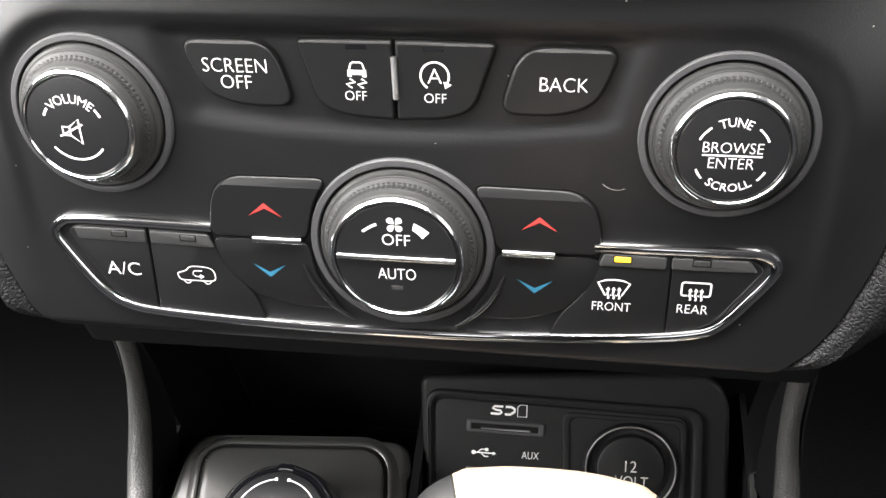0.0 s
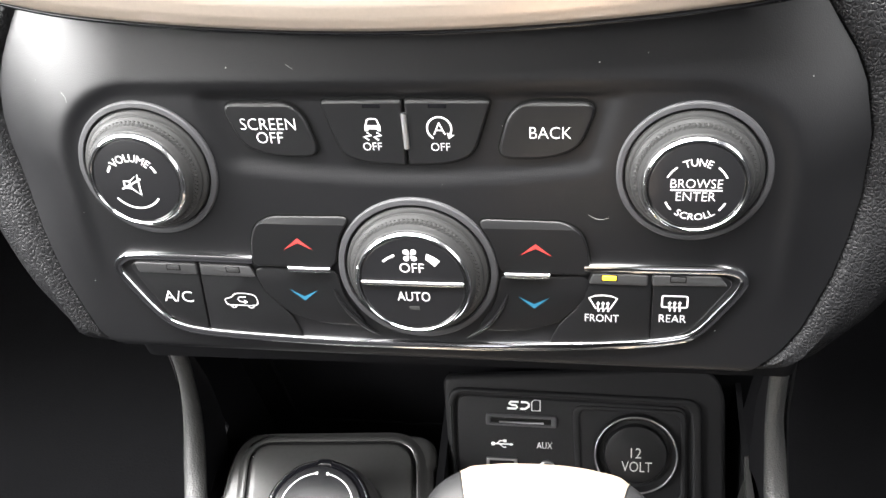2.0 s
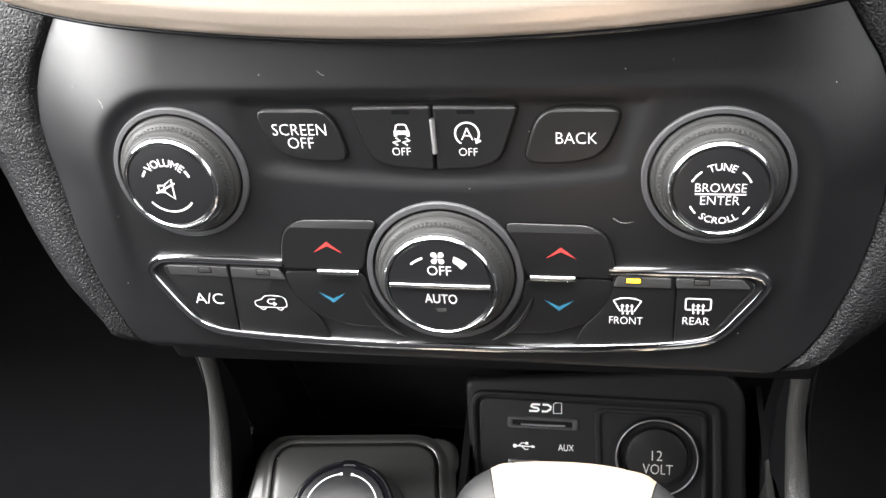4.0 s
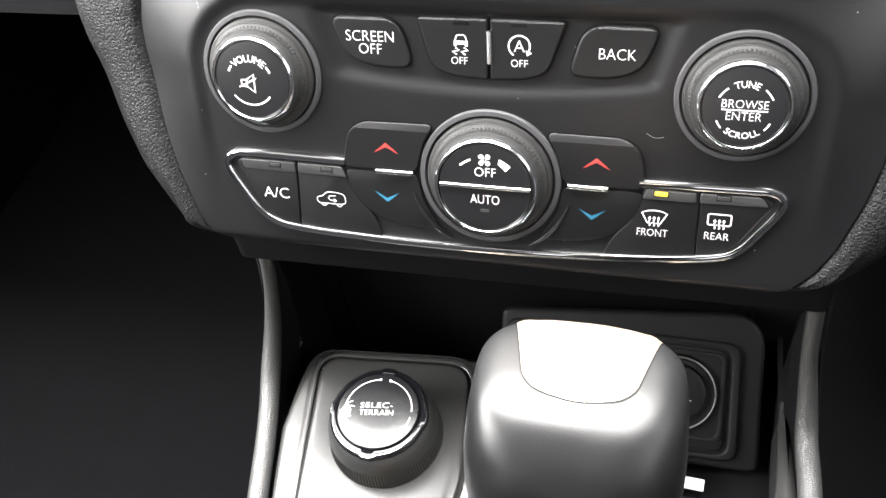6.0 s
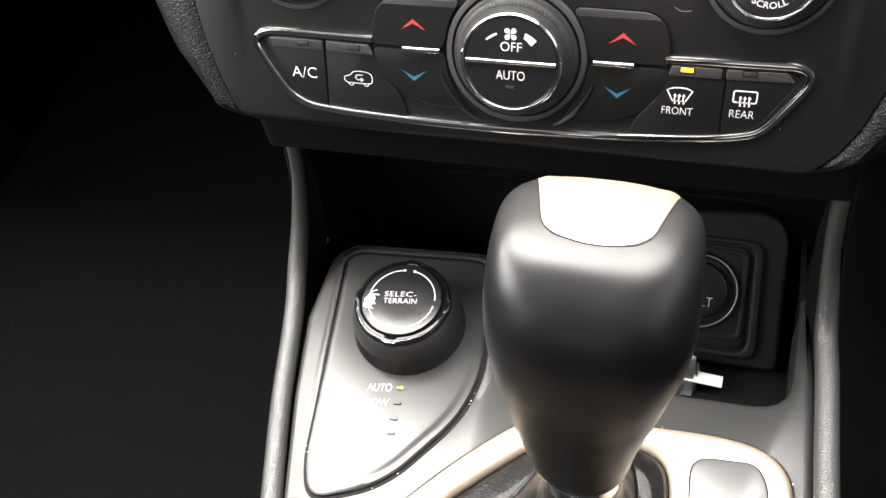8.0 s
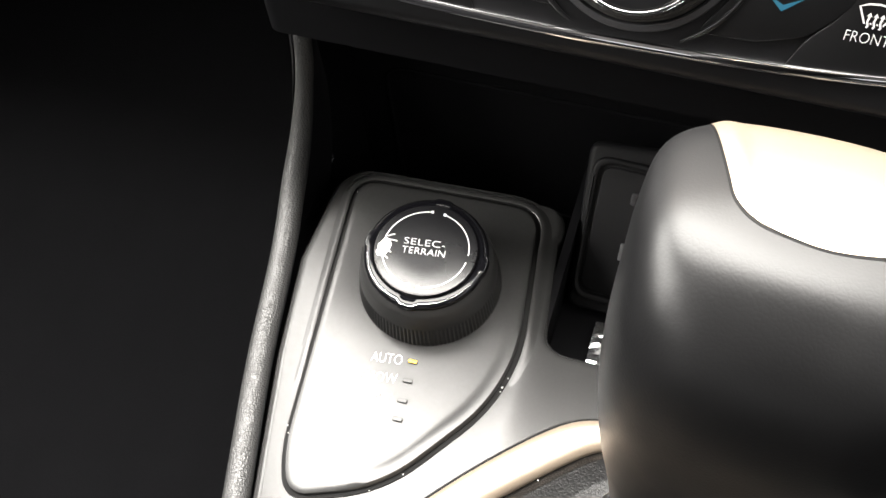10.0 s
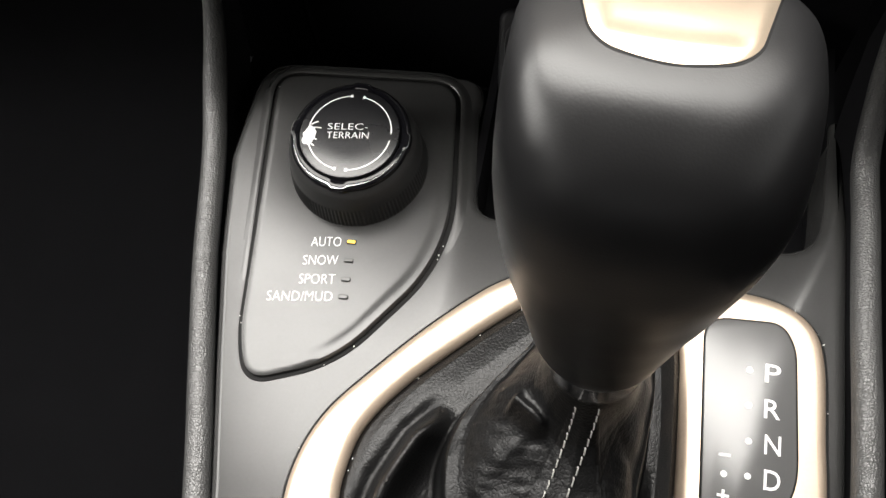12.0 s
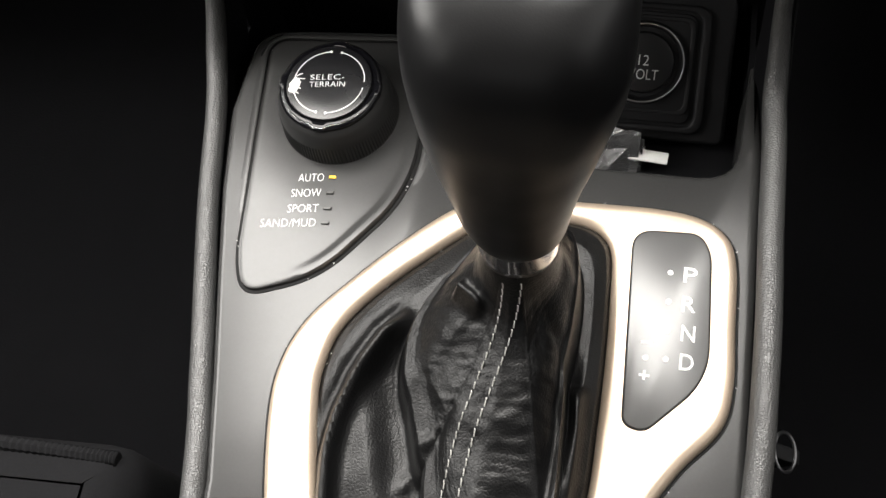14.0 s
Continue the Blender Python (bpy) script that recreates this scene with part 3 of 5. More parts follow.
for line in ([(64.5, 19.2), (67, 17.6), (69.5, 17.4), (71.5, 18.0)], [(-40, 76), (-38.4, 74.8), (-37.6, 74.6)], [(-128, 66), (-126.5, 64.4), (-126, 62.5)]):
    pts = smooth_line([(x, y) for x, y in line], 5)
    b = bmesh.new()
    for p0, p1 in zip(pts, pts[1:]):
        d = (p1 - p0).normalized() * 0.055
        quad = [(p0.x - d.y, p0.y + d.x), (p0.x + d.y, p0.y - d.x), (p1.x + d.y, p1.y - d.x), (p1.x - d.y, p1.y + d.x)]
        b.faces.new([b.verts.new((x * 0.001, y * 0.001, (fascia_height(x, y) + 0.15) * 0.001)) for x, y in quad])
    part("scratch", b, PALE, panel, "fine pale scratch")

# ---- rotary knobs ----
def rotary(name, u, v, base_r, grip_r, face_r, tall, label, lettered):
    k = thing(name, on_panel(u, v), label, "rotary knob", "rotary knobs on the panel")
    q = 0.001
    part("base_ring", turned([(0.6 * base_r * q, -2 * q), (base_r * q, -2 * q), (base_r * q, 1.0 * q), ((base_r - 0.5) * q, 1.6 * q), ((base_r * 0.925) * q, 1.8 * q), ((base_r * 0.915) * q, 1.5 * q), ((base_r * 0.912) * q, -0.6 * q), (0.6 * base_r * q, -0.8 * q)], 96),
         RING, k, "matt grey ring")
    prof = [(grip_r - 0.4, -1.0), (grip_r - 0.4, 1.6), (grip_r - 0.7, 2.4), (grip_r - 1.4, 2.8), (grip_r - 1.9, 2.9)]
    # a smooth convex shoulder, two rows of fine ribs, then a smooth hollow up to the chrome ring
    rows, z0, z1 = 13, 3.0, tall - 1.3
    for j in range(rows):
        f = j / (rows - 1)
        prof.append((grip_r - 2.0 + (face_r + 0.9 - grip_r + 2.0) * f, z0 + (z1 - z0) * f + 0.75 * math.sin(2 * math.pi * f)))
    prof += [(face_r + 0.7, z1 + 0.1), (face_r + 0.5, tall - 0.9), (face_r - 1.2, tall - 0.6)]
    g = turned([(a * q, h * q) for a, h in prof], 2 * round(grip_r * 3.2), (7, 13, 0.8 * q, 1))
    part("grip", g, GRIP, k, "knurled black rubber grip", sharp=18)
    part("chrome_ring", turned([((face_r - 2.0) * q, (tall - 1.2) * q), ((face_r + 0.1) * q, (tall - 1.4) * q), ((face_r + 0.3) * q, (tall - 0.6) * q), (face_r * q, (tall + 0.1) * q), ((face_r - 0.6) * q, (tall + 0.7) * q), ((face_r - 1.2) * q, (tall + 0.7) * q), ((face_r - 1.6) * q, (tall + 0.1) * q), ((face_r - 2.0) * q, (tall - 1.2) * q)], 96),
         CHROME, k, "polished chrome ring")
    f = part("face", turned([((face_r - 1.75) * q, (tall - 1.2) * q), ((face_r - 1.75) * q, (tall - 0.1) * q), ((face_r - 2.2) * q, (tall + 0.3) * q), ((face_r - 5) * q, (tall + 0.45) * q), (0.001 * q, (tall + 0.5) * q)], 72), FACE, k, "satin black face")
    lettered(f, (tall + 0.62) * q)
    return k


def volume_print(f, z):
    b = arc_letters("VOLUME", -0.0007, -0.0004, 0.0100, 90, 92, 0.0031, z)
    for a in (148, 32):
        stroke(arc(-0.0007, -0.0004, 0.0103, a - 8, a + 8, 6), 0.0008, z, bm=b)
    stroke(arc(-0.0007, -0.0004, 0.0104, 218, 322, 24), 0.0007, z, bm=b)
    part("lettering", b, WHITE, f, "white curved lettering")
    b = stroke(mm([(-4.8, 0.2), (-2.4, 0.2), (1.0, 2.9), (1.0, -5.4), (-2.4, -2.6), (-4.8, -2.6)]), 0.0006, z, closed=True)
    stroke(mm([(-2.4, 0.2), (-2.4, -2.6)]), 0.0005, z, bm=b)
    stroke(mm([(-6.0, -3.0), (2.2, 1.2)]), 0.0006, z + 0.0001, bm=b)
    part("icon", b, WHITE, f, "white crossed loudspeaker sign")


def tune_print(f, z):
    cy = -0.0013
    b = arc_letters("TUNE", 0, cy, 0.0103, 90, 52, 0.0027, z)
    arc_letters("SCROLL", 0, cy, 0.0100, 270, 74, 0.0025, z, b, True)
    for a in (141, 39):
        stroke(arc(0, cy, 0.0107, a - 13, a + 13, 8), 0.0006, z, bm=b)
    for a in (214, 326):
        stroke(arc(0, cy, 0.0107, a - 9, a + 9, 8), 0.0006, z, bm=b)
    letters("BROWSE", 0, cy + 0.0025, 0.0168, 0.0032, z, b, bold=-0.015)
    letters("ENTER", 0, cy - 0.0023, 0.0128, 0.0032, z, b, bold=-0.015)
    stroke(mm([(-8.4, -1.2), (8.4, -1.2)]), 0.0005, z, bm=b)
    part("lettering", b, WHITE, f, "white lettering")


FAN_TALL = 10.8


def fan_print(f, z):
    b = letters("OFF", 0.0003, 0.0074, 0.0091, 0.0040, z, bold=-0.010)
    for k in range(4):
        a = 20 + 90 * k
        blade = [(0.3, 0), (1.2, -8), (2.3, -4), (3.0, 12), (3.1, 34), (2.6, 52), (1.7, 58), (0.9, 50)]
        patch([(0.001 * r * math.cos(radians(a + d)), 0.0129 + 0.001 * r * math.sin(radians(a + d))) for r, d in blade], z + 0.00002 * k, b)
    stroke([(x, y) for x, y in arc(0, -0.0017, 0.0156, 132, 112, 8)], 0.0009, z, bm=b)
    o, i = arc(0, -0.0017, 0.0166, 68, 48, 8), arc(0, -0.0017, 0.0142, 66, 50, 8)
    i = [(x * (0.98 + 0.0 * k), y - 0.00012 * k) for k, (x, y) in enumerate(i)]
    patch(o + i[::-1], z, b)
    part("lettering", b, WHITE, f, "white fan sign and lettering")
    part("lettering", letters("AUTO", 0.0001, -0.0052, 0.0125, 0.0041, z, bold=-0.010), WHITE, f, "white lettering")
    part("divider_bar", tube(mm([(-19.3, 0.6, FAN_TALL + 0.5), (-9, 0.6, FAN_TALL + 0.7), (9, 0.6, FAN_TALL + 0.7), (19.3, 0.6, FAN_TALL + 0.5)]), 0.0010, 10), CHROME, f, "chrome bar across the knob face")
    part("lamp", box(-0.0018, 0.0018, -0.0112, -0.0098, z - 0.0004, z + 0.0001), LAMP_OFF, f, "small unlit lamp")


rotary("volume_knob", -100.3, 35.6, 27.4, 24.6, 18.6, 10.6, "black volume knob with knurled grip and chrome ring", volume_print)
rotary("tuning_knob", 99.9, 36.4, 26.2, 23.5, 17.6, 10.6, "black tuning knob with knurled grip and chrome ring", tune_print)
rotary("fan_knob", 0.3, -5.8, 31, 27.8, 21.8, FAN_TALL, "large black fan knob with knurled grip and chrome ring", fan_print)


# ---- leather-wrapped pillars at both sides of the panel ----
def pillar(sign, name):
    def fn(a, c):
        v = -53 + 175 * c
        w = half_width(min(max(v, -54), 104), sign) - (6 * max(0, (-44 - v) / 14)) - 0.25 * max(0, v - 104)
        wid = float(np.interp(v, [-58, -45, -20, 0, 25, 63, 100, 122], [2, 15, 27, 31, 36, 48, 64, 74])) + (4 if sign > 0 else 0)
        prof = [(-2.5, -12), (-0.5, -2.5), (3, 0.5), (8, 1.2), (0.35 * wid, 0.6), (0.6 * wid, -2), (0.82 * wid, -8), (wid, -20), (wid + 2, -60)]
        f = a * (len(prof) - 1)
        i = min(int(f), len(prof) - 2)
        o = prof[i][0] + (prof[i + 1][0] - prof[i][0]) * (f - i)
        d = prof[i][1] + (prof[i + 1][1] - prof[i][1]) * (f - i)
        d += fascia_height(w, min(max(v, -46), 104)) + 1.0 - 0.9 * max(0, -43 - v)
        return (sign * (w + 0.8 + o) * 0.001, v * 0.001, d * 0.001)

    p = part("side_pillar", grid_mesh(fn, 24, 60), LEATHER, None, "black grained leather pillar beside the control panel", category="dashboard pillar", kind="structure")
    m = PANEL.copy()
    m.translation = m.translation * S
    p.matrix_world = m
    return p


pillar(-1, "left")
pillar(1, "right")

# ---- champagne bezel over the panel ----
bez = thing("screen_bezel", PANEL, "curved champagne metal bezel above the control panel", "bezel")


def bezel_fn(a, c):
    u = -150 + 300 * a
    v0 = 88.5 + 0.00058 * u * u + 0.0016 * max(0, abs(u) - 108) ** 2
    prof = [(0.0, -8), (0.0, 2.0), (0.6, 6), (2.5, 9.5), (6, 12), (11, 13.5), (18, 14), (30, 13), (45, 10), (60, 5), (62, -10)]
    f = c * (len(prof) - 1)
    i = min(int(f), len(prof) - 2)
    t = f - i
    return (u * 0.001, (v0 + prof[i][0] * (1 - t) + prof[i + 1][0] * t) * 0.001, (prof[i][1] * (1 - t) + prof[i + 1][1] * t) * 0.001)


seal_line = [bezel_fn(k / 60, 0.12) for k in range(61)]
part("lower_seal", tube([(x, y - 0.0012, z) for x, y, z in seal_line], 0.0011, 10), GLOSS, bez, "thin gloss black seal under the strip")
part("bezel_strip", grid_mesh(bezel_fn, 60, 40), TRIM, bez, "satin champagne strip")

# ---- centre console ----
def left_edge(y):
    return float(np.interp(y, [-0.3, 0.0, 0.05, 0.1, 0.15, 0.2, 0.26], [-0.047, -0.0805, -0.0925, -0.1055, -0.1180, -0.1275, -0.1310]))


RIGHT = 0.159
console = thing("centre_console", LEVEL, "satin grey car console deck with black side rails", "console")
outline = [(left_edge(y), y) for y in (-0.3, 0.0, 0.05, 0.1, 0.15, 0.2)] + rounded([(left_edge(0.235), 0.235), (-0.121, 0.2575), (-0.013, 0.261), (-0.010, 0.236)], 0.012)[4:-3]
outline += rounded([(-0.008, 0.24), (-0.006, 0.186), (0.147, 0.188), (0.150, 0.258), (0.155, 0.26), (RIGHT, 0.2), (RIGHT, -0.3)], [0.0, 0.012, 0.02, 0.002, 0.002, 0.01, 0.0])[6:-6]
outline += [(RIGHT, -0.3)]
part("deck", slab(outline, -0.03, 0.0, 0.0045, 5), DECK, console, "satin grey deck moulding")

# dial plate with a black joint
PLATE = rounded(mm([(-114.5, 248), (-25, 253.5), (-15, 178), (-21.5, 150.5), (-52, 106.5), (-88.5, 92), (-97, 112)]), [0.012, 0.014, 0.03, 0.03, 0.05, 0.016, 0.012], 8)
part("joint", slab(inset(PLATE, -0.0018), -0.004, 0.0004, 0.0003), GAP, console, "black joint line")


def plate_lip():
    rings = []
    for d, up in ((0.0019, -0.001), (0.0020, 0.75), (0.0027, 1.0), (0.0036, 1.0), (0.0046, 0.8), (0.0058, 0.35), (0.0070, 0.05), (0.0078, -0.15)):
        ring = []
        for (x0, y0), (x, y) in zip(PLATE, inset(PLATE, -d)):
            ring.append((x, y, 0.0019 * up * sstep(0.150, 0.215, y0) - 0.0003 * (1 - sstep(0.150, 0.215, y0))))
        rings.append(ring)
    return rings_mesh(rings, (False, False))


part("plate_lip", plate_lip(), DECK, console, "rounded lip round the back of the dial plate")


def plate_rings():
    rings = [[(x, y, -0.004) for x, y in PLATE], [(x, y, 0.0010) for x, y in PLATE]]
    for d, up in ((0.0004, 0.0020), (0.0012, 0.0026), (0.003, 0.0026), (0.0045, 0.0022), (0.006, 0.0011), (0.0075, 0.0003), (0.0085, 0.0)):
        ring = []
        for (x0, y0), (x, y) in zip(PLATE, inset(PLATE, d)):
            side = sstep(-0.075, -0.045, x0) * (1 - sstep(0.165, 0.235, y0))
            ring.append((x, y, 0.0022 + side * 0.42 * (up - 0.0004) if d > 0.001 else 0.0020))
        rings.append(ring)
    bm = rings_mesh(rings)
    bmesh.ops.remove_doubles(bm, verts=bm.verts[:], dist=0.00005)
    return bm


part("dial_plate", plate_rings(), DECK, console, "satin grey plate round the dial with a turned-up rim")

ROWS_ = (("AUTO", -69.2, 161.0, 13.7, -57.8, 162.5), ("SNOW", -69.6, 151.7, 15.9, -57.0, 153.4), ("SPORT", -69.0, 142.5, 16.3, -56.2, 144.2), ("SAND/MUD", -74.8, 133.3, 29.4, -55.4, 135.8))
for txt, x, y, w, lx, ly in ROWS_:
    part("lettering", letters(txt, x * 0.001, y * 0.001, w * 0.001, 0.0046, 0.0024, bold=-0.018, turn=8), WHITE, console, "white lettering")
    part("lamp_frame", slab(rounded(mm([(lx - 2.15, ly - 1.08), (lx + 2.15, ly - 0.88), (lx + 2.15, ly + 1.18), (lx - 2.15, ly + 0.98)]), 0.0006), 0.0, 0.0025), GAP, console, "thin black frame round a lamp")
    lit = txt == "AUTO"
    part("lamp", slab(rounded(mm([(lx - 1.8, ly - 0.7), (lx + 1.8, ly - 0.5), (lx + 1.8, ly + 0.8), (lx - 1.8, ly + 0.6)]), 0.0004), 0.0, 0.0028), AMBER if lit else DECK, console, "lit amber lamp" if lit else "unlit grey lamp")

# ---- drive mode dial ----
dial = thing("mode_dial", Matrix.Translation((-0.0630, 0.2025, DECK_Z + 0.0005)) @ Matrix.Rotation(radians(0.3), 4, "X"), "glossy black drive mode dial with ribbed side", "dial")
q = 0.001
part("grip", turned([(33 * q, 0), (33 * q, 1 * q), (32.6 * q, 1.6 * q)] + [((32.4 - 0.25 * j) * q, (2 + 2.0 * j) * q) for j in range(7)] + [(30.6 * q, 15 * q), (30.2 * q, 17 * q), (29.4 * q, 21 * q), (28.4 * q, 24 * q), (26.4 * q, 26.2 * q), (24 * q, 26.4 * q)], 220, (3, 9, 0.55 * q)), GRIP, dial, "ribbed black side")


def dial_rim():
    rings, n = [], 160
    for r, h, lobe in ((24.5, 24.5, 0), (26.9, 25.0, 0.4), (27.2, 26.6, 0.5), (26.8, 27.8, 0.6), (25.9, 28.6, 1), (24.4, 29.0, 1), (23.2, 29.0, 0.6), (22.7, 28.4, 0.2), (21.5, 27.5, 0)):
        ring = []
        for i in range(n):
            a = 2 * math.pi * i / n
            d = min(abs((a - k * math.pi / 2 + math.pi) % (2 * math.pi) - math.pi) for k in range(4))
            rr = r + lobe * 1.2 * (1 - sstep(0.10, 0.19, d))
            ring.append((rr * q * math.cos(a), rr * q * math.sin(a), h * q))
        rings.append(ring)
    return rings_mesh(rings, (False, False))


part("rim", dial_rim(), PIANO, dial, "gloss black lobed rim")


def lobed(r, n=200):
    out = []
    for i in range(n):
        a = 2 * math.pi * i / n
        d = min(abs((a - k * math.pi / 2 + math.pi) % (2 * math.pi) - math.pi) for k in range(4))
        out.append(((r + 1.5 * (1 - sstep(0.10, 0.19, d))) * q * math.cos(a), (r + 1.5 * (1 - sstep(0.10, 0.19, d))) * q * math.sin(a)))
    return out


b = frame_slab(lobed(25.6), lobed(25.28), 26.5 * q, 28.9 * q, 0.0003, 2)
part("chrome_line", b, CHROME, dial, "thin bright line round the dial")
face = part("face", turned([(22.5 * q, 26 * q), (22.5 * q, 29.7 * q), (22.2 * q, 30.2 * q), (21.2 * q, 30.42 * q), (10 * q, 30.52 * q), (0.01 * q, 30.55 * q)], 96), DIAL_FACE, dial, "piano black face")
zf = 31.0 * q
b = letters("SELEC-", -0.0012, 0.0026, 0.0180, 0.0031, zf, bold=-0.018, turn=7)
letters("TERRAIN", -0.0004, -0.0017, 0.0188, 0.0031, zf, b, bold=-0.018, turn=7)
part("lettering", b, WHITE, face, "white lettering")
for a0, a1 in ((97, 176), (83, 5), (264, 186), (276, 355)):
    b = stroke(arc(0, 0, 0.0187, a0, a1, 24), 0.00045, zf - 0.0006)
    stroke(arc(0, 0, 0.0187, a0, a0 + (3.5 if a1 > a0 else -3.5), 3), 0.0014, zf - 0.0005, bm=b)
    part("arrow_arc", b, WHITE, face, "thin white arc arrow")
# irregular white spot with five short spikes near the rim of the face
rng = random.Random(11)
scuff = []
for j in range(28):
    a = 2 * math.pi * j / 28
    r = rng.uniform(0.82, 1.1)
    scuff.append((-0.0176 + 0.0029 * r * math.cos(a), -0.0040 + 0.0052 * r * math.sin(a)))
b = patch(scuff, zf - 0.0003)
for y0, y1, reach, w in ((-0.0002, 0.0004, 0.0048, 0.00045), (-0.0018, -0.0020, 0.0028, 0.0005), (0.0016, 0.0034, 0.0028, 0.0005), (-0.0048, -0.0056, 0.0040, 0.0006), (-0.0075, -0.0088, 0.0036, 0.0005)):
    stroke([(-0.0178, y0), (-0.0178 + 0.5 * reach, 0.5 * (y0 + y1) + 0.0003), (-0.0178 + reach, y1)], w, zf - 0.00028 - 0.00002 * reach, bm=b)
part("scuff", b, PAPER, face, "white spiky spot at the edge of the face")
# the top of the dial leans towards the driver
for ob in [p for p in dial.children if p.name.split(".")[0] in ("rim", "chrome_line", "face")]:
    for piece in [ob] + list(ob.children):
        for vert in piece.data.vertices:
            vert.co.z += vert.co.y * 0.025

# ---- champagne surround of the gear lever ----
GO = smooth_loop(mm([(48, 162.5), (80, 164), (110, 164.5), (131, 161.5), (144, 152.5), (148.8, 137), (149.8, 105), (150.4, 78), (146, 58), (129, 36), (114, 8), (106, -30), (98, -62), (40, -75), (-20, -70), (-36, -50), (-50, -2), (-58.5, 38), (-58.5, 62), (-51, 84), (-35.5, 105), (-13.5, 130.5), (10, 152.5), (27, 160)]), 8)
GI = smooth_loop(mm([(48, 151), (62, 151.5), (76, 150.5), (86, 145), (90.5, 134), (92, 110), (93, 82), (93, 50), (92.5, 25), (90, 0), (86, -30), (80, -50), (40, -60), (0, -55), (-14, -35), (-27, 6), (-36.5, 46), (-37, 64), (-33, 81), (-20.5, 100), (-1, 121), (19, 140), (29, 147), (39, 150.5)]), 8)
gate = thing("lever_surround", LEVEL, "champagne metal surround of the gear lever", "trim surround")
part("shadow_joint", frame_slab(inset(GO, -0.0014), inset(GI, 0.001), -0.004, 0.0004, 0.0002, 1), GAP, gate, "dark joint round the trim")
part("trim_ring", frame_slab(GO, GI, -0.004, 0.0058, 0.0050, 6), GOLD, gate, "satin champagne metal ring")
GP = rounded(mm([(99.5, 149.5), (130.5, 151), (136, 141), (138.5, 79), (113, 51.5), (103.5, 53.5)]), [0.010, 0.010, 0.012, 0.016, 0.010, 0.008], 8)
part("plate_joint", slab(inset(GP, -0.0007), 0.0, 0.0060, 0.0002), GAP, gate, "thin dark joint")
plate = part("indicator_plate", slab(GP, 0.0, 0.0065, 0.0005), PRND, gate, "semi-gloss dark grey indicator plate")
zp = 0.0067
for ch, x, y in (("P", 127.4, 128.8), ("R", 127.7, 114.0), ("N", 128.4, 99.6), ("D", 128.7, 85.8)):
    part("letter", letters(ch, x * q, y * q, 0.0062, 0.0078, zp, bold=0.004), WHITE, plate, "white gear letter")
    part("dot", patch([((x - 9.2) * q + 0.0013 * math.cos(2 * math.pi * j / 16), (y + 0.2) * q + 0.0013 * math.sin(2 * math.pi * j / 16)) for j in range(16)], zp), WHITE, plate, "small white dot")
b = patch(mm([(108.1, 92.2), (112.7, 92.4), (112.7, 93.5), (108.1, 93.3)]), zp)
part("minus_sign", b, WHITE, plate, "white minus sign")
part("dot", patch([(0.1105 + 0.0013 * math.cos(2 * math.pi * j / 16), 0.0854 + 0.0013 * math.sin(2 * math.pi * j / 16)) for j in range(16)], zp), WHITE, plate, "small white dot")
b = patch(mm([(108.4, 76.5), (113.0, 76.5), (113.0, 77.6), (108.4, 77.6)]), zp)
patch(mm([(110.15, 74.8), (111.25, 74.8), (111.25, 79.4), (110.15, 79.4)]), zp + 0.00003, b)
part("plus_sign", b, WHITE, plate, "white plus sign")

# ---- gear lever ----
lever = thing("gear_lever", Matrix.Translation((0.054, 0.099, DECK_Z)), "automatic gear lever with leather head, champagne cap and boot", "gear lever")
# side outline of the head: towards the driver (y, z), towards the dash (y, z), half width, taper
HEAD = [((-0.0165, 0.1000), (0.0172, 0.1000), 0.0180, 0), ((-0.018, 0.109), (0.020, 0.108), 0.0206, 0), ((-0.0200, 0.129), (0.0255, 0.127), 0.0238, 0.02),
        ((-0.021, 0.153), (0.033, 0.148), 0.0288, 0.05), ((-0.0210, 0.173), (0.041, 0.168), 0.0328, 0.05), ((-0.0190, 0.190), (0.0480, 0.183), 0.0344, 0.03),
        ((-0.0150, 0.204), (0.052, 0.194), 0.0345, 0.0), ((-0.0090, 0.2140), (0.054, 0.201), 0.0340, -0.02), ((-0.001, 0.2205), (0.0535, 0.206), 0.0325, -0.03),
        ((0.007, 0.2235), (0.049, 0.2105), 0.0275, 0.0), ((0.017, 0.2225), (0.039, 0.2155), 0.018, 0.1), ((0.025, 0.2205), (0.030, 0.2190), 0.007, 0)]


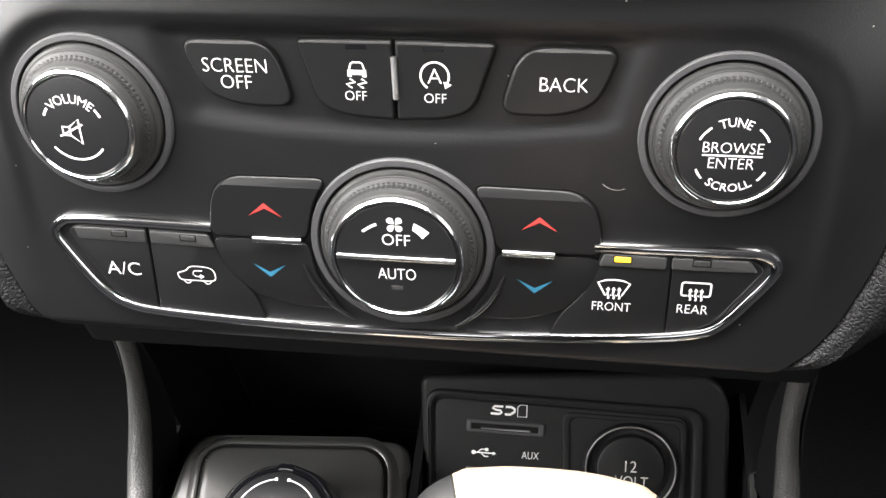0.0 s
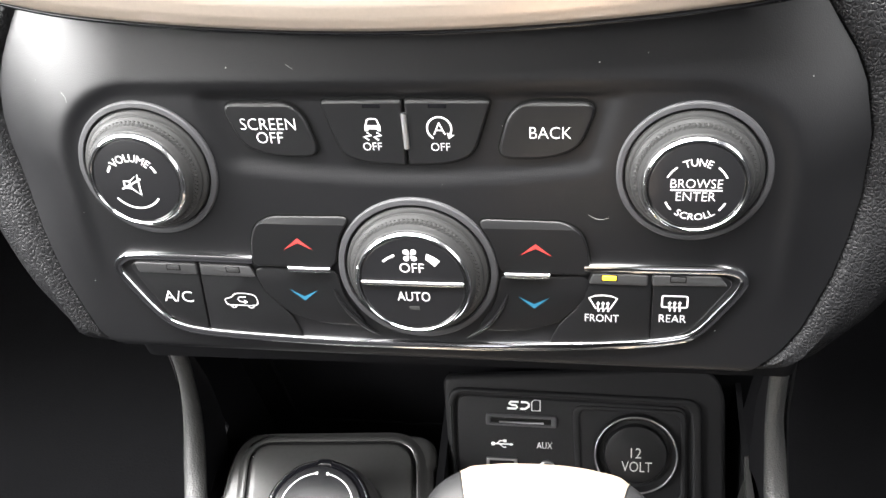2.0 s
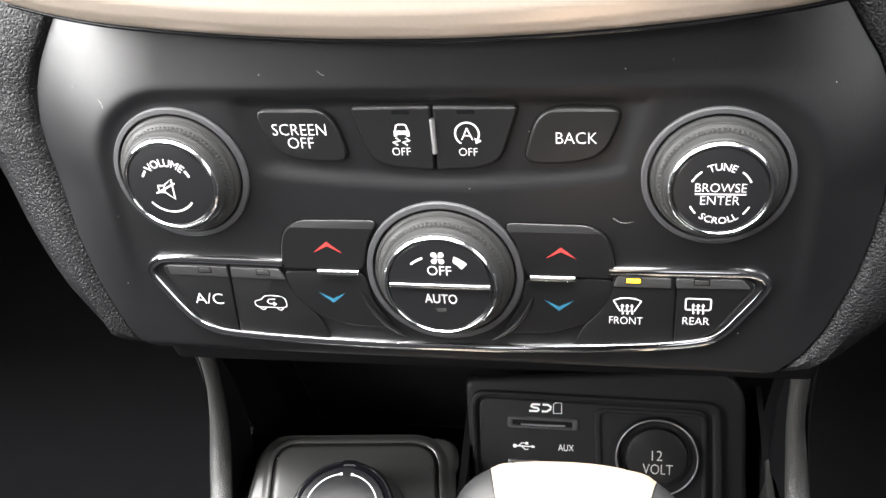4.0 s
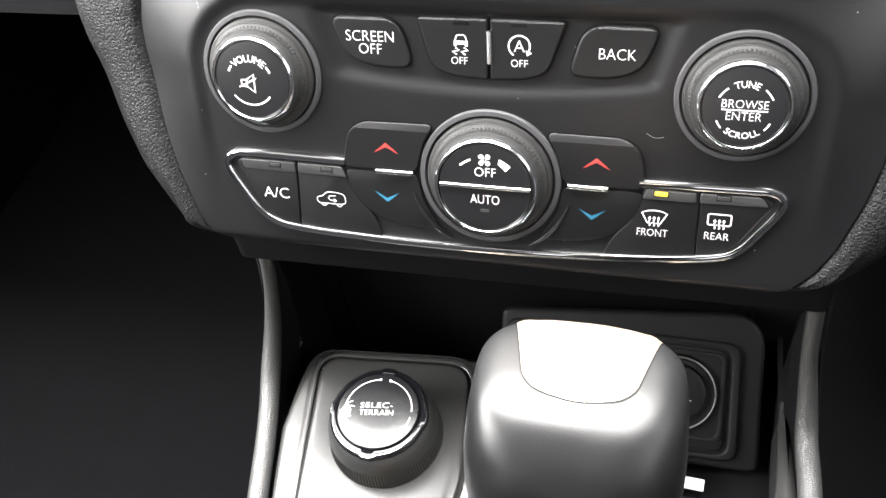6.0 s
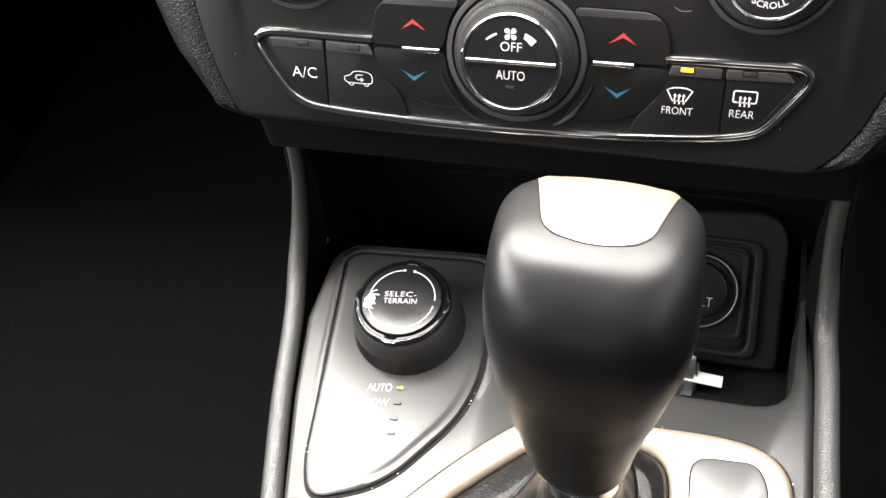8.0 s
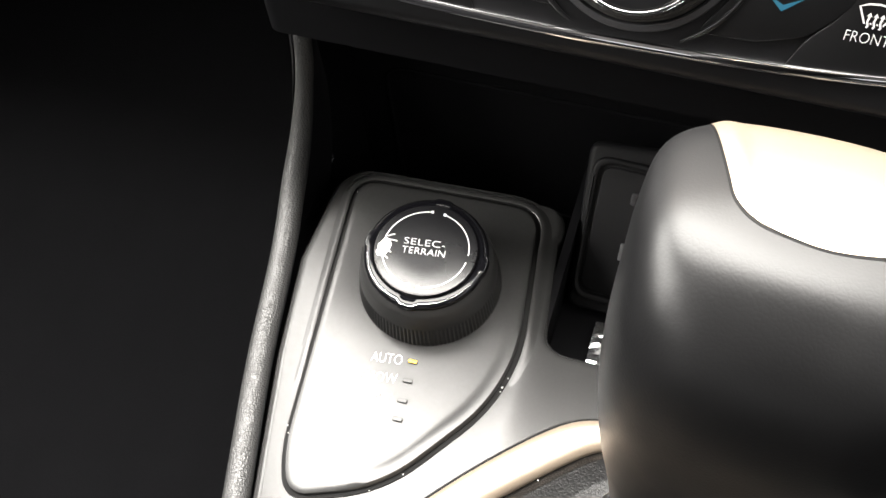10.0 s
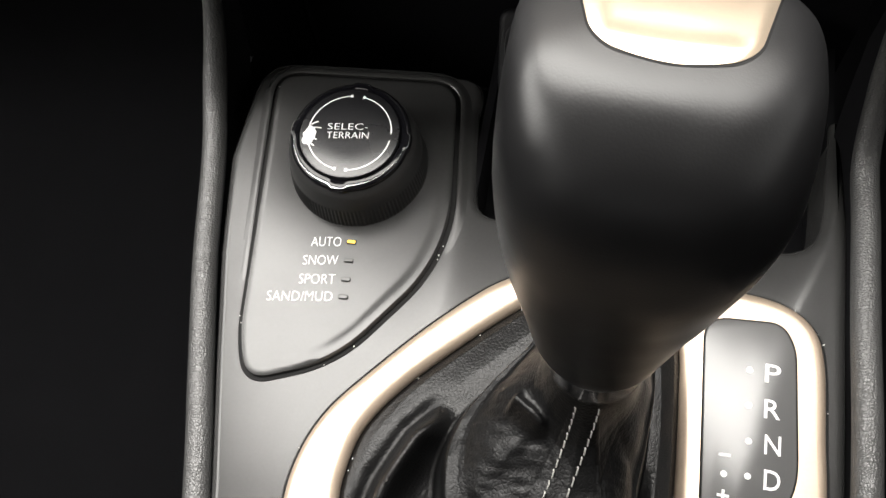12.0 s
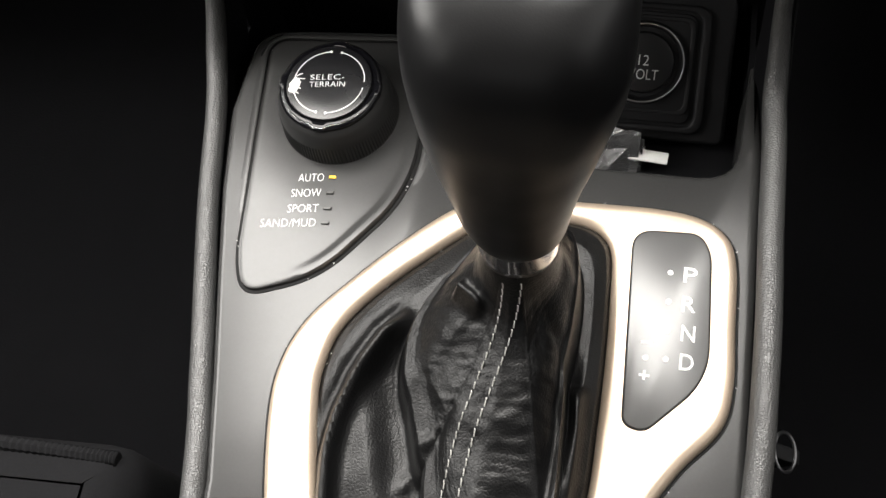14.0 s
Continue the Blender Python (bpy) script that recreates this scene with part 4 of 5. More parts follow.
def head_rings(n=72):
    front = smooth_line([(0, *r[0]) for r in HEAD], 6)
    far = smooth_line([(0, *r[1]) for r in HEAD], 6)
    wide = smooth_line([(r[2], r[3], 0) for r in HEAD], 6)
    rings = []
    for k, (f, g, w) in enumerate(zip(front, far, wide)):
        c, d = (f + g) / 2, (g - f) / 2
        cx = 0.0022 * sstep(8, 36, k) - 0.0006 * sstep(0, 8, k) * (1 - sstep(14, 36, k))
        power = 2.1 + 0.7 * sstep(20, 40, k)
        ring = []
        for i in range(n):
            a = 2 * math.pi * i / n
            ca, sa = math.cos(a), math.sin(a)
            yy = math.copysign(abs(sa) ** (2 / power), sa)
            x = w[0] * math.copysign(abs(ca) ** (2 / power), ca) * (1 - w[1] * yy)
            soft = Vector((cx + x, c[1] + d[1] * yy, c[2] + d[2] * yy))
            dent = 1 + 0.016 * noise.noise(soft * 48) + 0.006 * noise.noise(soft * 110)
            ring.append((cx + x * dent, c[1] + d[1] * yy * dent, c[2] + d[2] * yy * dent))
        rings.append(ring)
    # the top of the head leans a little towards the passenger and rises at its far side
    lean = []
    for k, ring in enumerate(rings):
        f = sstep(16, 48, k)
        lean.append([(x, y, z + f * (0.0012 * sstep(0.005, 0.05, y) - 0.036 * (x - 0.002))) for x, y, z in ring])
    return lean


b = rings_mesh(head_rings())
from mathutils.bvhtree import BVHTree
surface = BVHTree.FromBMesh(b)
part("head", b, KNOB_LEATHER, lever, "smooth black leather head")


def cap_mesh(grow, lift, thick):
    """A shell on top of the head: wide at the far side, narrowing with round corners towards the driver."""
    n, m_ = 36, 40
    fwd = Vector((0, 0.951, -0.309))
    aim = Vector((0, -0.309, -0.951))
    centre = Vector((0.0028, 0.029, 0.2185))
    top = []
    for j in range(m_ + 1):
        f = (j / m_) ** 1.5
        along = (-0.0150 - grow) + (0.0415 + grow) * f
        wid = 0.0158 + 0.0092 * f - 0.0075 * (1 - math.sqrt(max(0, 1 - (1 - min(1, f / 0.22)) ** 2))) + grow
        for i in range(n + 1):
            x = wid * (2 * i / n - 1)
            lag = 0.0015 * (2 * i / n - 1) ** 2 * (1 - f)
            p = centre + Vector((x, 0, 0)) + fwd * (along + lag) - aim * 0.1
            hit = surface.ray_cast(p, aim)
            if hit[0] is None:
                hit = surface.find_nearest(p + aim * 0.1)
            edge = min(1, 8 * min(f, 1 - abs(2 * i / n - 1) + 0.0, 1 - f + 0.2))
            dish = 0.0011 * sstep(0.10, 0.30, min(f + 0.02, 0.9 * (1 - abs(2 * i / n - 1)))) if thick else 0
            top.append(hit[0] - aim * (lift - thick * 0.7 * (1 - edge) - dish * 0.6))
    bm = bmesh.new()
    vs = [bm.verts.new(p) for p in top]
    for j in range(m_):
        for i in range(n):
            k = j * (n + 1) + i
            bm.faces.new((vs[k], vs[k + 1], vs[k + n + 2], vs[k + n + 1]))
    ed = [e for e in bm.edges if e.is_boundary]
    r = bmesh.ops.extrude_edge_only(bm, edges=ed)
    for v in [g for g in r["geom"] if isinstance(g, bmesh.types.BMVert)]:
        v.co.z -= 0.002
    return bm


part("cap_joint", cap_mesh(0.0005, 0.0001, 0.0), GAP, lever, "dark joint round the cap")
part("cap", cap_mesh(0.0, 0.0008, 0.0008), CAP, lever, "satin champagne cap")
part("collar", turned([(0.0130, 0.0826), (0.0157, 0.0828), (0.0163, 0.0840), (0.0164, 0.0880), (0.0167, 0.0960), (0.0168, 0.1000), (0.0140, 0.1006)], 64), CHROME, lever, "chrome collar under the head")

# leather boot with folds
inner = [(x - 0.054, y - 0.099) for x, y in GI]
NB = len(inner)


# where the fold stands, by direction, from the collar (0) to the trim (1)
FOLD = ([0, 36, 70, 120, 157, 187, 199, 212, 222, 232, 249, 258, 266, 280, 292, 305, 339, 360], [0.34, 0.36, 0.36, 0.30, 0.24, 0.32, 0.40, 0.46, 0.48, 0.46, 0.47, 0.66, 0.84, 0.84, 0.58, 0.42, 0.36, 0.34])
CREST = ([0, 36, 120, 157, 187, 199, 212, 227, 249, 262, 280, 305, 339, 360], [0.046, 0.050, 0.052, 0.050, 0.040, 0.032, 0.027, 0.027, 0.023, 0.020, 0.024, 0.034, 0.040, 0.046])
CONE = ([0, 0.06, 0.15, 0.3, 0.45, 0.6, 0.72, 0.82, 0.88, 0.94, 1.0], [0.080, 0.067, 0.059, 0.051, 0.043, 0.035, 0.0285, 0.0235, 0.0215, 0.0205, 0.0195])
TUBE = ([0, 0.03, 0.08, 0.13, 0.2, 0.3, 0.45, 0.6, 0.72, 0.82, 0.88, 0.94, 1.0], [0.080, 0.069, 0.058, 0.0525, 0.048, 0.044, 0.039, 0.0335, 0.0285, 0.0235, 0.0215, 0.0205, 0.0195])
SKIRT = ([0, 0.05, 0.10, 0.15, 0.22, 0.5, 0.85, 0.95, 1.0], [0.0195, 0.016, 0.0095, 0.0075, 0.0085, 0.008, 0.005, 0.003, 0.0005])


# folds that stand out of the leather: line, height, width
ROLLS = [(mm([(-50, -6), (-63, -22), (-72, -42), (-77, -61), (-78, -78), (-75, -100), (-68, -125)]), 0.0105, 0.0046),
         (mm([(-55, 0), (-69.5, -17), (-79, -37), (-84, -58), (-85, -78)]), -0.0032, 0.0034),
         (mm([(-27, -10.5), (-21, -14.5), (-15.5, -19)]), 0.0065, 0.0026),
         (mm([(-26, -69), (-35, -73), (-42, -88)]), 0.0018, 0.0034),
         (mm([(27, -30), (28, -50), (28, -75), (24, -105)]), 0.007, 0.0045)]


def ridge(p, line, wide):
    best, here = 1.0, 0.0
    for k in range(len(line) - 1):
        s0, s1 = Vector((*line[k][:2], 0)), Vector((*line[k + 1][:2], 0))
        t = min(max((p - s0).dot(s1 - s0) / (s1 - s0).length_squared, 0), 1)
        d = (p - s0.lerp(s1, t)).length
        if d < best:
            best, here = d, (k + t) / (len(line) - 1)
    return math.exp(-(best / wide) ** 2) * sstep(0, 0.15, here)


def boot_point(a, c):
    i = a * NB
    k = int(i) % NB
    f = i - int(i)
    ox = inner[k][0] * (1 - f) + inner[(k + 1) % NB][0] * f
    oy = inner[k][1] * (1 - f) + inner[(k + 1) % NB][1] * f
    ang = math.atan2(oy, ox)
    ca, sa = math.cos(ang), math.sin(ang)
    fold = float(np.interp(math.degrees(ang) % 360, *FOLD)) + 0.008 * noise.noise(Vector((ca * 3, sa * 3, 7.7)))
    # the mesh rows follow the fold
    c = fold * c / 0.62 if c < 0.62 else fold + (1 - fold) * (c - 0.62) / 0.38
    x, y = 0.0156 * ca + (ox - 0.0156 * ca) * c, 0.0156 * sa + (oy - 0.0156 * sa) * c
    fade = math.sin(math.pi * c) ** 0.7 if 0 < c < 1 else 0
    p = Vector((x, y, 0))
    crest = float(np.interp(math.degrees(ang) % 360, *CREST))
    if c > fold:
        w = (c - fold) / (1 - fold)
        z = float(np.interp(w, *SKIRT)) + (crest - 0.0195) * (1 - sstep(0, 0.2, w))
        deep = float(np.interp(math.degrees(ang) % 360, [0, 195, 213, 228, 250, 262, 285, 300, 330, 360], [0, 0, 0.005, 0.007, 0.006, 0, 0, 0.005, 0, 0]))
        z -= deep * sstep(0.04, 0.14, w) * (1 - sstep(0.2, 0.52, w))
        z += sstep(0.1, 0.4, w) * (1 - sstep(0.85, 1.0, w)) * (0.0014 * noise.noise(p * 28) + 0.0003 * noise.noise(p * 110))
    else:
        w = c / fold
        tight = float(np.interp(math.degrees(ang) % 360, [0, 20, 60, 195, 235, 345, 360], [0.9, 0.5, 0.2, 0.25, 1.0, 1.0, 0.9]))
        drop = float(np.interp(w, *CONE)) * (1 - tight) + float(np.interp(w, *TUBE)) * tight
        z = crest + (0.083 - crest) * (drop - 0.0195) / 0.0605
        soft = sstep(0.08, 0.42, w) * (1 - sstep(0.75, 1.0, w))
        z += soft * (0.0018 * noise.noise(p * 34 + Vector((2.1, 0, 5))) + 0.0010 * noise.noise(Vector((x * 55, y * 140 + x * 30, 3.3))) + 0.0007 * noise.noise(Vector((x * 160, y * 380, 1.3))))
        pleat = 1 - abs(noise.noise(Vector((x * 34 + 3, y * 48 + x * 20, 9.2))))
        z += soft * 0.0012 * (pleat ** 4 - 0.4)
    for line, tall, wide in ROLLS:
        z += tall * ridge(p, line, wide)
    return (x, y, max(z, 0.0008))


boot_bm = grid_mesh(boot_point, 280, 170, loop_u=True)
boot_tree = BVHTree.FromBMesh(boot_bm)
boot = part("boot", boot_bm, BOOT, lever, "wrinkled black leather boot")
for dx in (-0.0038, 0.0038):
    line = smooth_line([(dx - 0.0006, -0.0163), (dx - 0.0020, -0.0225), (dx - 0.0058, -0.037), (dx - 0.0135, -0.0645), (dx - 0.0165, -0.085), (dx - 0.018, -0.105), (dx - 0.018, -0.125)], 60)
    b = bmesh.new()
    pts = []
    for p in line:
        hit = boot_tree.ray_cast(Vector((p[0], p[1], 0.2)), Vector((0, 0, -1)))
        if hit[0] is not None:
            pts.append(hit[0] + Vector((0, 0, 0.0003)))
    even, left = [pts[0]], 0.0
    for p, p1 in zip(pts, pts[1:]):
        left += (p1 - p).length
        if left >= 0.0012:
            even.append(p1)
            left = 0.0
    pts = even
    for k in range(0, len(pts) - 3, 3):
        e = pts[k].lerp(pts[k + 3], 0.78) + Vector((0.0003, 0, 0))
        tube([pts[k] - Vector((0.0003, 0, 0.0004)), pts[k].lerp(e, 0.25) + Vector((0, 0, 0.0003)), pts[k].lerp(e, 0.75) + Vector((0, 0, 0.0003)), e - Vector((0, 0, 0.0004))], 0.00031, 6, bm=b)
    part("stitching", b, THREAD, boot, "row of pale grey stitches")

# pale dust caught in the joints of the surround and of the dial plate
dust = bmesh.new()
drng = random.Random(23)
for loop, count, z in ((inset(GO, -0.0008), 16, 0.0006), (inset(GI, 0.0012), 34, 0.0024), (inset(PLATE, -0.0009), 8, 0.0006)):
    for k in range(count):
        x, y = loop[drng.randrange(len(loop))]
        x, y = x + drng.uniform(-0.0006, 0.0006), y + drng.uniform(-0.0012, 0.0012)
        if y < 0.02:
            continue
        r = drng.uniform(0.00012, 0.00034)
        m = Matrix.Translation((x, y, DECK_Z + z + r * 0.6)) @ Matrix.Rotation(drng.uniform(0, 3), 4, "Z") @ Matrix.Diagonal((r * drng.uniform(1, 1.8), r, r * 0.7, 1))
        bmesh.ops.create_icosphere(dust, subdivisions=1, radius=1.0, matrix=m)
part("dust_specks", dust, PAPER, None, "pale dust specks in the joints of the console", category="dust", kind="stuff")

# ---- side rails ----
RAIL_L = [(-0.03, -0.3, 0.39), (-0.0830, -0.02, 0.390), (-0.0995, 0.048, 0.3885), (-0.1130, 0.097, 0.388), (-0.1260, 0.147, 0.389), (-0.1355, 0.198, 0.394), (-0.1405, 0.227, 0.404), (-0.1390, 0.248, 0.430), (-0.1345, 0.258, 0.466), (-0.1310, 0.260, 0.505)]
RAIL_R = [(0.16, -0.3, 0.4), (0.1598, -0.018, 0.403), (0.1618, 0.055, 0.405), (0.1625, 0.106, 0.406), (0.1618, 0.155, 0.406), (0.1615, 0.2, 0.407), (0.160, 0.2255, 0.411), (0.1582, 0.241, 0.428), (0.1548, 0.252, 0.456), (0.152, 0.260, 0.505)]


def rail(path, sx, label):
    r = thing("side_rail", Matrix(), label, "console rail", "console side rails")
    pts = smooth_line(path, 8)
    part("padded_bar", tube(pts, [float(np.interp(p[2], [0.408, 0.45], [0.0059, 0.0041])) for p in pts], 20), RAIL, r, "grained black leather bar")

    def side(a, c):
        p = pts[min(int(c * (len(pts) - 1)), len(pts) - 1)]
        prof = [(0.0055, 0.0), (0.0075, -0.008), (0.010, -0.05), (0.02, -0.385)]
        f = a * 3
        i = min(int(f), 2)
        o = prof[i][0] + (prof[i + 1][0] - prof[i][0]) * (f - i)
        d = prof[i][1] + (prof[i + 1][1] - prof[i][1]) * (f - i)
        return (p[0] + sx * o, p[1], max(p[2] + d, 0.001))

    part("side_wall", grid_mesh(side, 6, len(pts) - 1), DARK, r, "dark plastic side wall")

    def inside(a, c):
        p = pts[min(int(c * (len(pts) - 1)), len(pts) - 1)]
        return (p[0] - sx * (0.0035 + 0.0005 * a), p[1], p[2] - 0.0035 - 0.05 * a)

    part("inner_wall", grid_mesh(inside, 3, len(pts) - 1), BIN, r, "dark inner wall")


rail(RAIL_L, -1, "black leather-wrapped rail along the console's driver side")
rail(RAIL_R, 1, "black leather-wrapped rail along the console's passenger side")

# ---- storage cavity under the panel ----
cav = thing("storage_cavity", Matrix(), "dark open storage bin below the control panel", "storage bin", kind="structure")
b = box(-0.137, 0.158, 0.302, 0.32, 0.24, 0.56)
part("back_wall", b, BIN, cav)
part("left_wall", box(-0.1425, -0.1366, 0.19, 0.304, 0.24, 0.386), BIN, cav)
part("left_wall", box(-0.1425, -0.1364, 0.264, 0.3042, 0.3855, 0.4895), BIN, cav)
part("bin_floor", box(-0.0085, 0.158, 0.19, 0.302, 0.345, 0.352), BIN, cav)
part("lower_bin_floor", box(-0.137, -0.0085, 0.19, 0.302, 0.24, 0.25), BIN, cav)
fo = rounded([(-0.119, -0.095), (0.134, -0.095), (0.134, 0.004), (-0.119, 0.004)], 0.014)
fi = inset(fo, 0.003)
b = frame_slab(fo, fi, -0.006, -0.0025, 0.0012)
b.transform(Matrix.Translation((0, 0.298, 0.418)) @ Matrix.Rotation(radians(90), 4, "X"))
part("raised_lip", b, BIN, cav, "raised lip round the bin opening")
part("roof", box(-0.143, 0.158, 0.25, 0.32, 0.489, 0.535, 0.004), BIN, cav, "dark lining above the bin")
part("pocket_left_wall", box(-0.0105, -0.0065, 0.185, 0.302, 0.345, 0.392), BIN, cav)
part("pocket_front_wall", box(-0.008, 0.15, 0.1830, 0.1865, 0.345, 0.391), BIN, cav)
part("pocket_right_wall", box(0.1495, 0.1525, 0.186, 0.302, 0.345, 0.391), BIN, cav)

# ---- socket plate ----
SOCK = Matrix(((1, 0, 0, 0.07), (0, 0.6712, -0.7413, 0.2655), (0, 0.7413, 0.6712, 0.401), (0, 0, 0, 1)))
sock = thing("socket_plate", SOCK, "black socket plate with card slot and power outlet", "socket plate")
part("bezel", slab(rounded(mm([(-79, 25.5), (69, 36), (73, -56), (-74, -56)]), [0.006, 0.022, 0.006, 0.006], 8), -0.006, 0.0, 0.003, 5), DARK, sock, "black sloping bezel")
part("inset_plate", slab(rounded(mm([(-71, 16.3), (50.8, 14), (53, -45), (-70, -45)]), 0.007), -0.004, 0.0014, 0.001), DARK, sock, "satin black inset plate")
b = frame_slab(rounded(mm([(-76, 20.5), (57.5, 18.5), (60.5, -50), (-73, -50)]), 0.009), rounded(mm([(-72.5, 17.6), (52.5, 15.4), (55, -46.5), (-71, -46.5)]), 0.0075), -0.002, 0.0030, 0.0014)
part("recess_lip", b, DARK, sock, "raised lip round the inset plate")
b = frame_slab(rounded(mm([(-9, 13.2), (50, 12.4), (51.5, -40), (-6, -40)]), 0.006), rounded(mm([(-5.5, 10.6), (47, 10), (48.5, -37.5), (-3, -37.5)]), 0.005), 0.0, 0.0024, 0.0008)
part("outlet_frame", b, DARK, sock, "raised square frame round the outlet")
b = frame_slab(rounded(mm([(-55.2, 6.4), (-17, 6.2), (-17, -0.2), (-55.2, 0.1)]), 0.0015), rounded(mm([(-52.6, 4.6), (-20, 4.4), (-20, 1.3), (-52.6, 1.6)]), 0.0006), 0.0, 0.0026, 0.0007)
part("slot_frame", b, RING, sock, "grey card slot frame")
part("slot", slab(mm([(-52.7, 4.7), (-19.9, 4.5), (-19.9, 1.2), (-52.7, 1.5)]), 0.001, 0.0017), GAP, sock, "dark card slot")
part("contacts", tube(mm([(-48, 2.1, 1.8), (-36, 2.0, 1.9), (-24, 2.0, 1.8)]), 0.0005, 6), SATIN, sock, "metal contacts in the slot")
zz = 0.0016
b = stroke(mm([(-37.5, 13.6), (-41.8, 13.6), (-42.5, 12.6), (-41, 11.8), (-38.8, 11.6), (-38.2, 10.6), (-39.2, 9.8), (-43.5, 9.8)]), 0.0011, zz)
stroke(mm([(-36.6, 9.8), (-34.0, 9.8), (-32.0, 11.2), (-31.8, 12.6), (-33.4, 13.6), (-36.2, 13.6)]), 0.0012, zz, bm=b)
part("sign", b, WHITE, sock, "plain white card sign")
part("card_sign", stroke(mm([(-30.4, 9.0), (-26.0, 9.0), (-26.0, 15.0), (-29.2, 15.0), (-30.4, 13.8)]), 0.0004, zz, closed=True), WHITE, sock, "white outlined card sign")
b = stroke(mm([(-51.6, -10.6), (-41.4, -10.6)]), 0.0006, zz)
stroke(mm([(-49.4, -10.6), (-47.4, -8.8), (-45.4, -8.8)]), 0.0005, zz, bm=b)
stroke(mm([(-47.6, -10.6), (-45.8, -12.4), (-44, -12.4)]), 0.0005, zz, bm=b)
patch([(-0.0512 + 0.0011 * math.cos(j * 0.524), -0.0106 + 0.0011 * math.sin(j * 0.524)) for j in range(12)], zz + 0.0002, b)
patch(mm([(-41.8, -11.5), (-40.2, -10.6), (-41.8, -9.7)]), zz + 0.0002, b)
patch(mm([(-45.6, -9.6), (-44.0, -9.6), (-44.0, -8.1), (-45.6, -8.1)]), zz + 0.0002, b)
part("port_sign", b, WHITE, sock, "white forked port sign")
part("lettering", letters("AUX", -0.0235, -0.0104, 0.0082, 0.0036, zz + 0.0001, bold=-0.015), WHITE, sock, "white lettering")
part("usb_port", frame_slab(rounded(mm([(-55, -18.5), (-38, -18.5), (-38, -27), (-55, -27)]), 0.0008), rounded(mm([(-53.2, -20), (-39.8, -20), (-39.8, -25.4), (-53.2, -25.4)]), 0.0005), 0.0, 0.0026, 0.0006), SATIN, sock, "metal framed port")
part("port_inside", slab(mm([(-53.3, -20), (-39.7, -20), (-39.7, -25.5), (-53.3, -25.5)]), 0.001, 0.0017), GAP, sock)
part("jack", turned([(0.0022, 0.001), (0.0042, 0.001), (0.0042, 0.003), (0.0034, 0.0034), (0.0022, 0.003), (0.0022, 0.001)], 32, cx=-0.022, cy=-0.023), METAL, sock, "round audio jack ring")
cx, cy = 0.0245, -0.0125
part("outlet_ring", turned([(0.0185, 0.001), (0.0222, 0.001), (0.0222, 0.0035), (0.0214, 0.0046), (0.0204, 0.0044), (0.0195, 0.002), (0.0185, 0.001)], 80, cx=cx, cy=cy), BUTTON, sock, "black ring of the power outlet")
part("outlet_rim", tube([(cx + 0.0212 * math.cos(2 * math.pi * k / 72), cy + 0.0212 * math.sin(2 * math.pi * k / 72), 0.0046) for k in range(73)], 0.0005, 8), SATIN, sock, "thin grey rim of the power outlet")
cap = part("outlet_cap", turned([(0.0165, 0.001), (0.0165, 0.0030), (0.0158, 0.0042), (0.0140, 0.0048), (0.0001, 0.0052)], 72, cx=cx, cy=cy), BUTTON, sock, "black rubber outlet cap")
b = letters("12", cx + 0.0001, cy + 0.0018, 0.0054, 0.0056, 0.0055, bold=-0.010)
letters("VOLT", cx + 0.0006, cy - 0.0058, 0.0156, 0.0056, 0.0055, b, bold=-0.010)
part("lettering", b, PALE, cap, "pale grey lettering")

# ---- things in the pocket ----
wrap = thing("foil_wrapper", Matrix.Translation((0.053, 0.2155, 0.3525)), "crumpled silver foil wrapper lying in the pocket", "wrapper")


def foil(a, c):
    x = -0.041 + 0.086 * a
    tall = 0.008 + 0.017 * sstep(0.2, 0.9, a)
    z = tall * max(0.03, 1 - abs(c - 0.55) * 2.0) + 0.0022 * noise.noise(Vector((a * 14, c * 5, 0.3))) * math.sin(math.pi * c)
    y = -0.010 + 0.024 * c + 0.006 * (a - 0.5) + 0.0015 * noise.noise(Vector((a * 9, c * 3, 4.1)))
    return (x, y, max(z, 0.0004))


part("foil_sheet", grid_mesh(foil, 34, 10), FOIL, wrap, smooth=False)


# the end of the wrapper is folded over to a wedge
wedge = bmesh.new()
low = [wedge.verts.new((x, y, 0.0003)) for x, y in ((0.021, -0.0165), (0.047, -0.003), (0.050, 0.0045), (0.028, 0.0150))]
ridge_line = [wedge.verts.new((0.0305, 0.0095, 0.0220)), wedge.verts.new((0.0395, 0.0070, 0.0215)), wedge.verts.new((0.0470, 0.0045, 0.0195))]
brow = [wedge.verts.new((0.0285, 0.0035, 0.0165)), wedge.verts.new((0.0385, 0.0010, 0.0150))]
for face in ((low[0], low[1], brow[1], brow[0]), (low[1], ridge_line[2], ridge_line[1], brow[1]), (brow[0], brow[1], ridge_line[1], ridge_line[0]), (low[0], brow[0], ridge_line[0], low[3]),
             (low[1], low[2], ridge_line[2]), (low[2], low[3], ridge_line[0], ridge_line[1], ridge_line[2])):
    wedge.faces.new(face)
part("folded_end", wedge, FOIL, wrap, "folded bright end of the foil", smooth=False)
card = thing("paper_strip", Matrix.Translation((0.1035, 0.2165, 0.3525)) @ Matrix.Rotation(radians(-4), 4, "Z"), "small white paper strip lying in the pocket", "paper strip")
part("sheet", box(-0.014, 0.0105, -0.0036, 0.0036, 0.0085, 0.0095, 0.0003), PAPER, card)
part("folded_end", box(-0.014, -0.006, -0.0036, 0.0036, 0.0, 0.0085, 0.0003), PAPER, card)

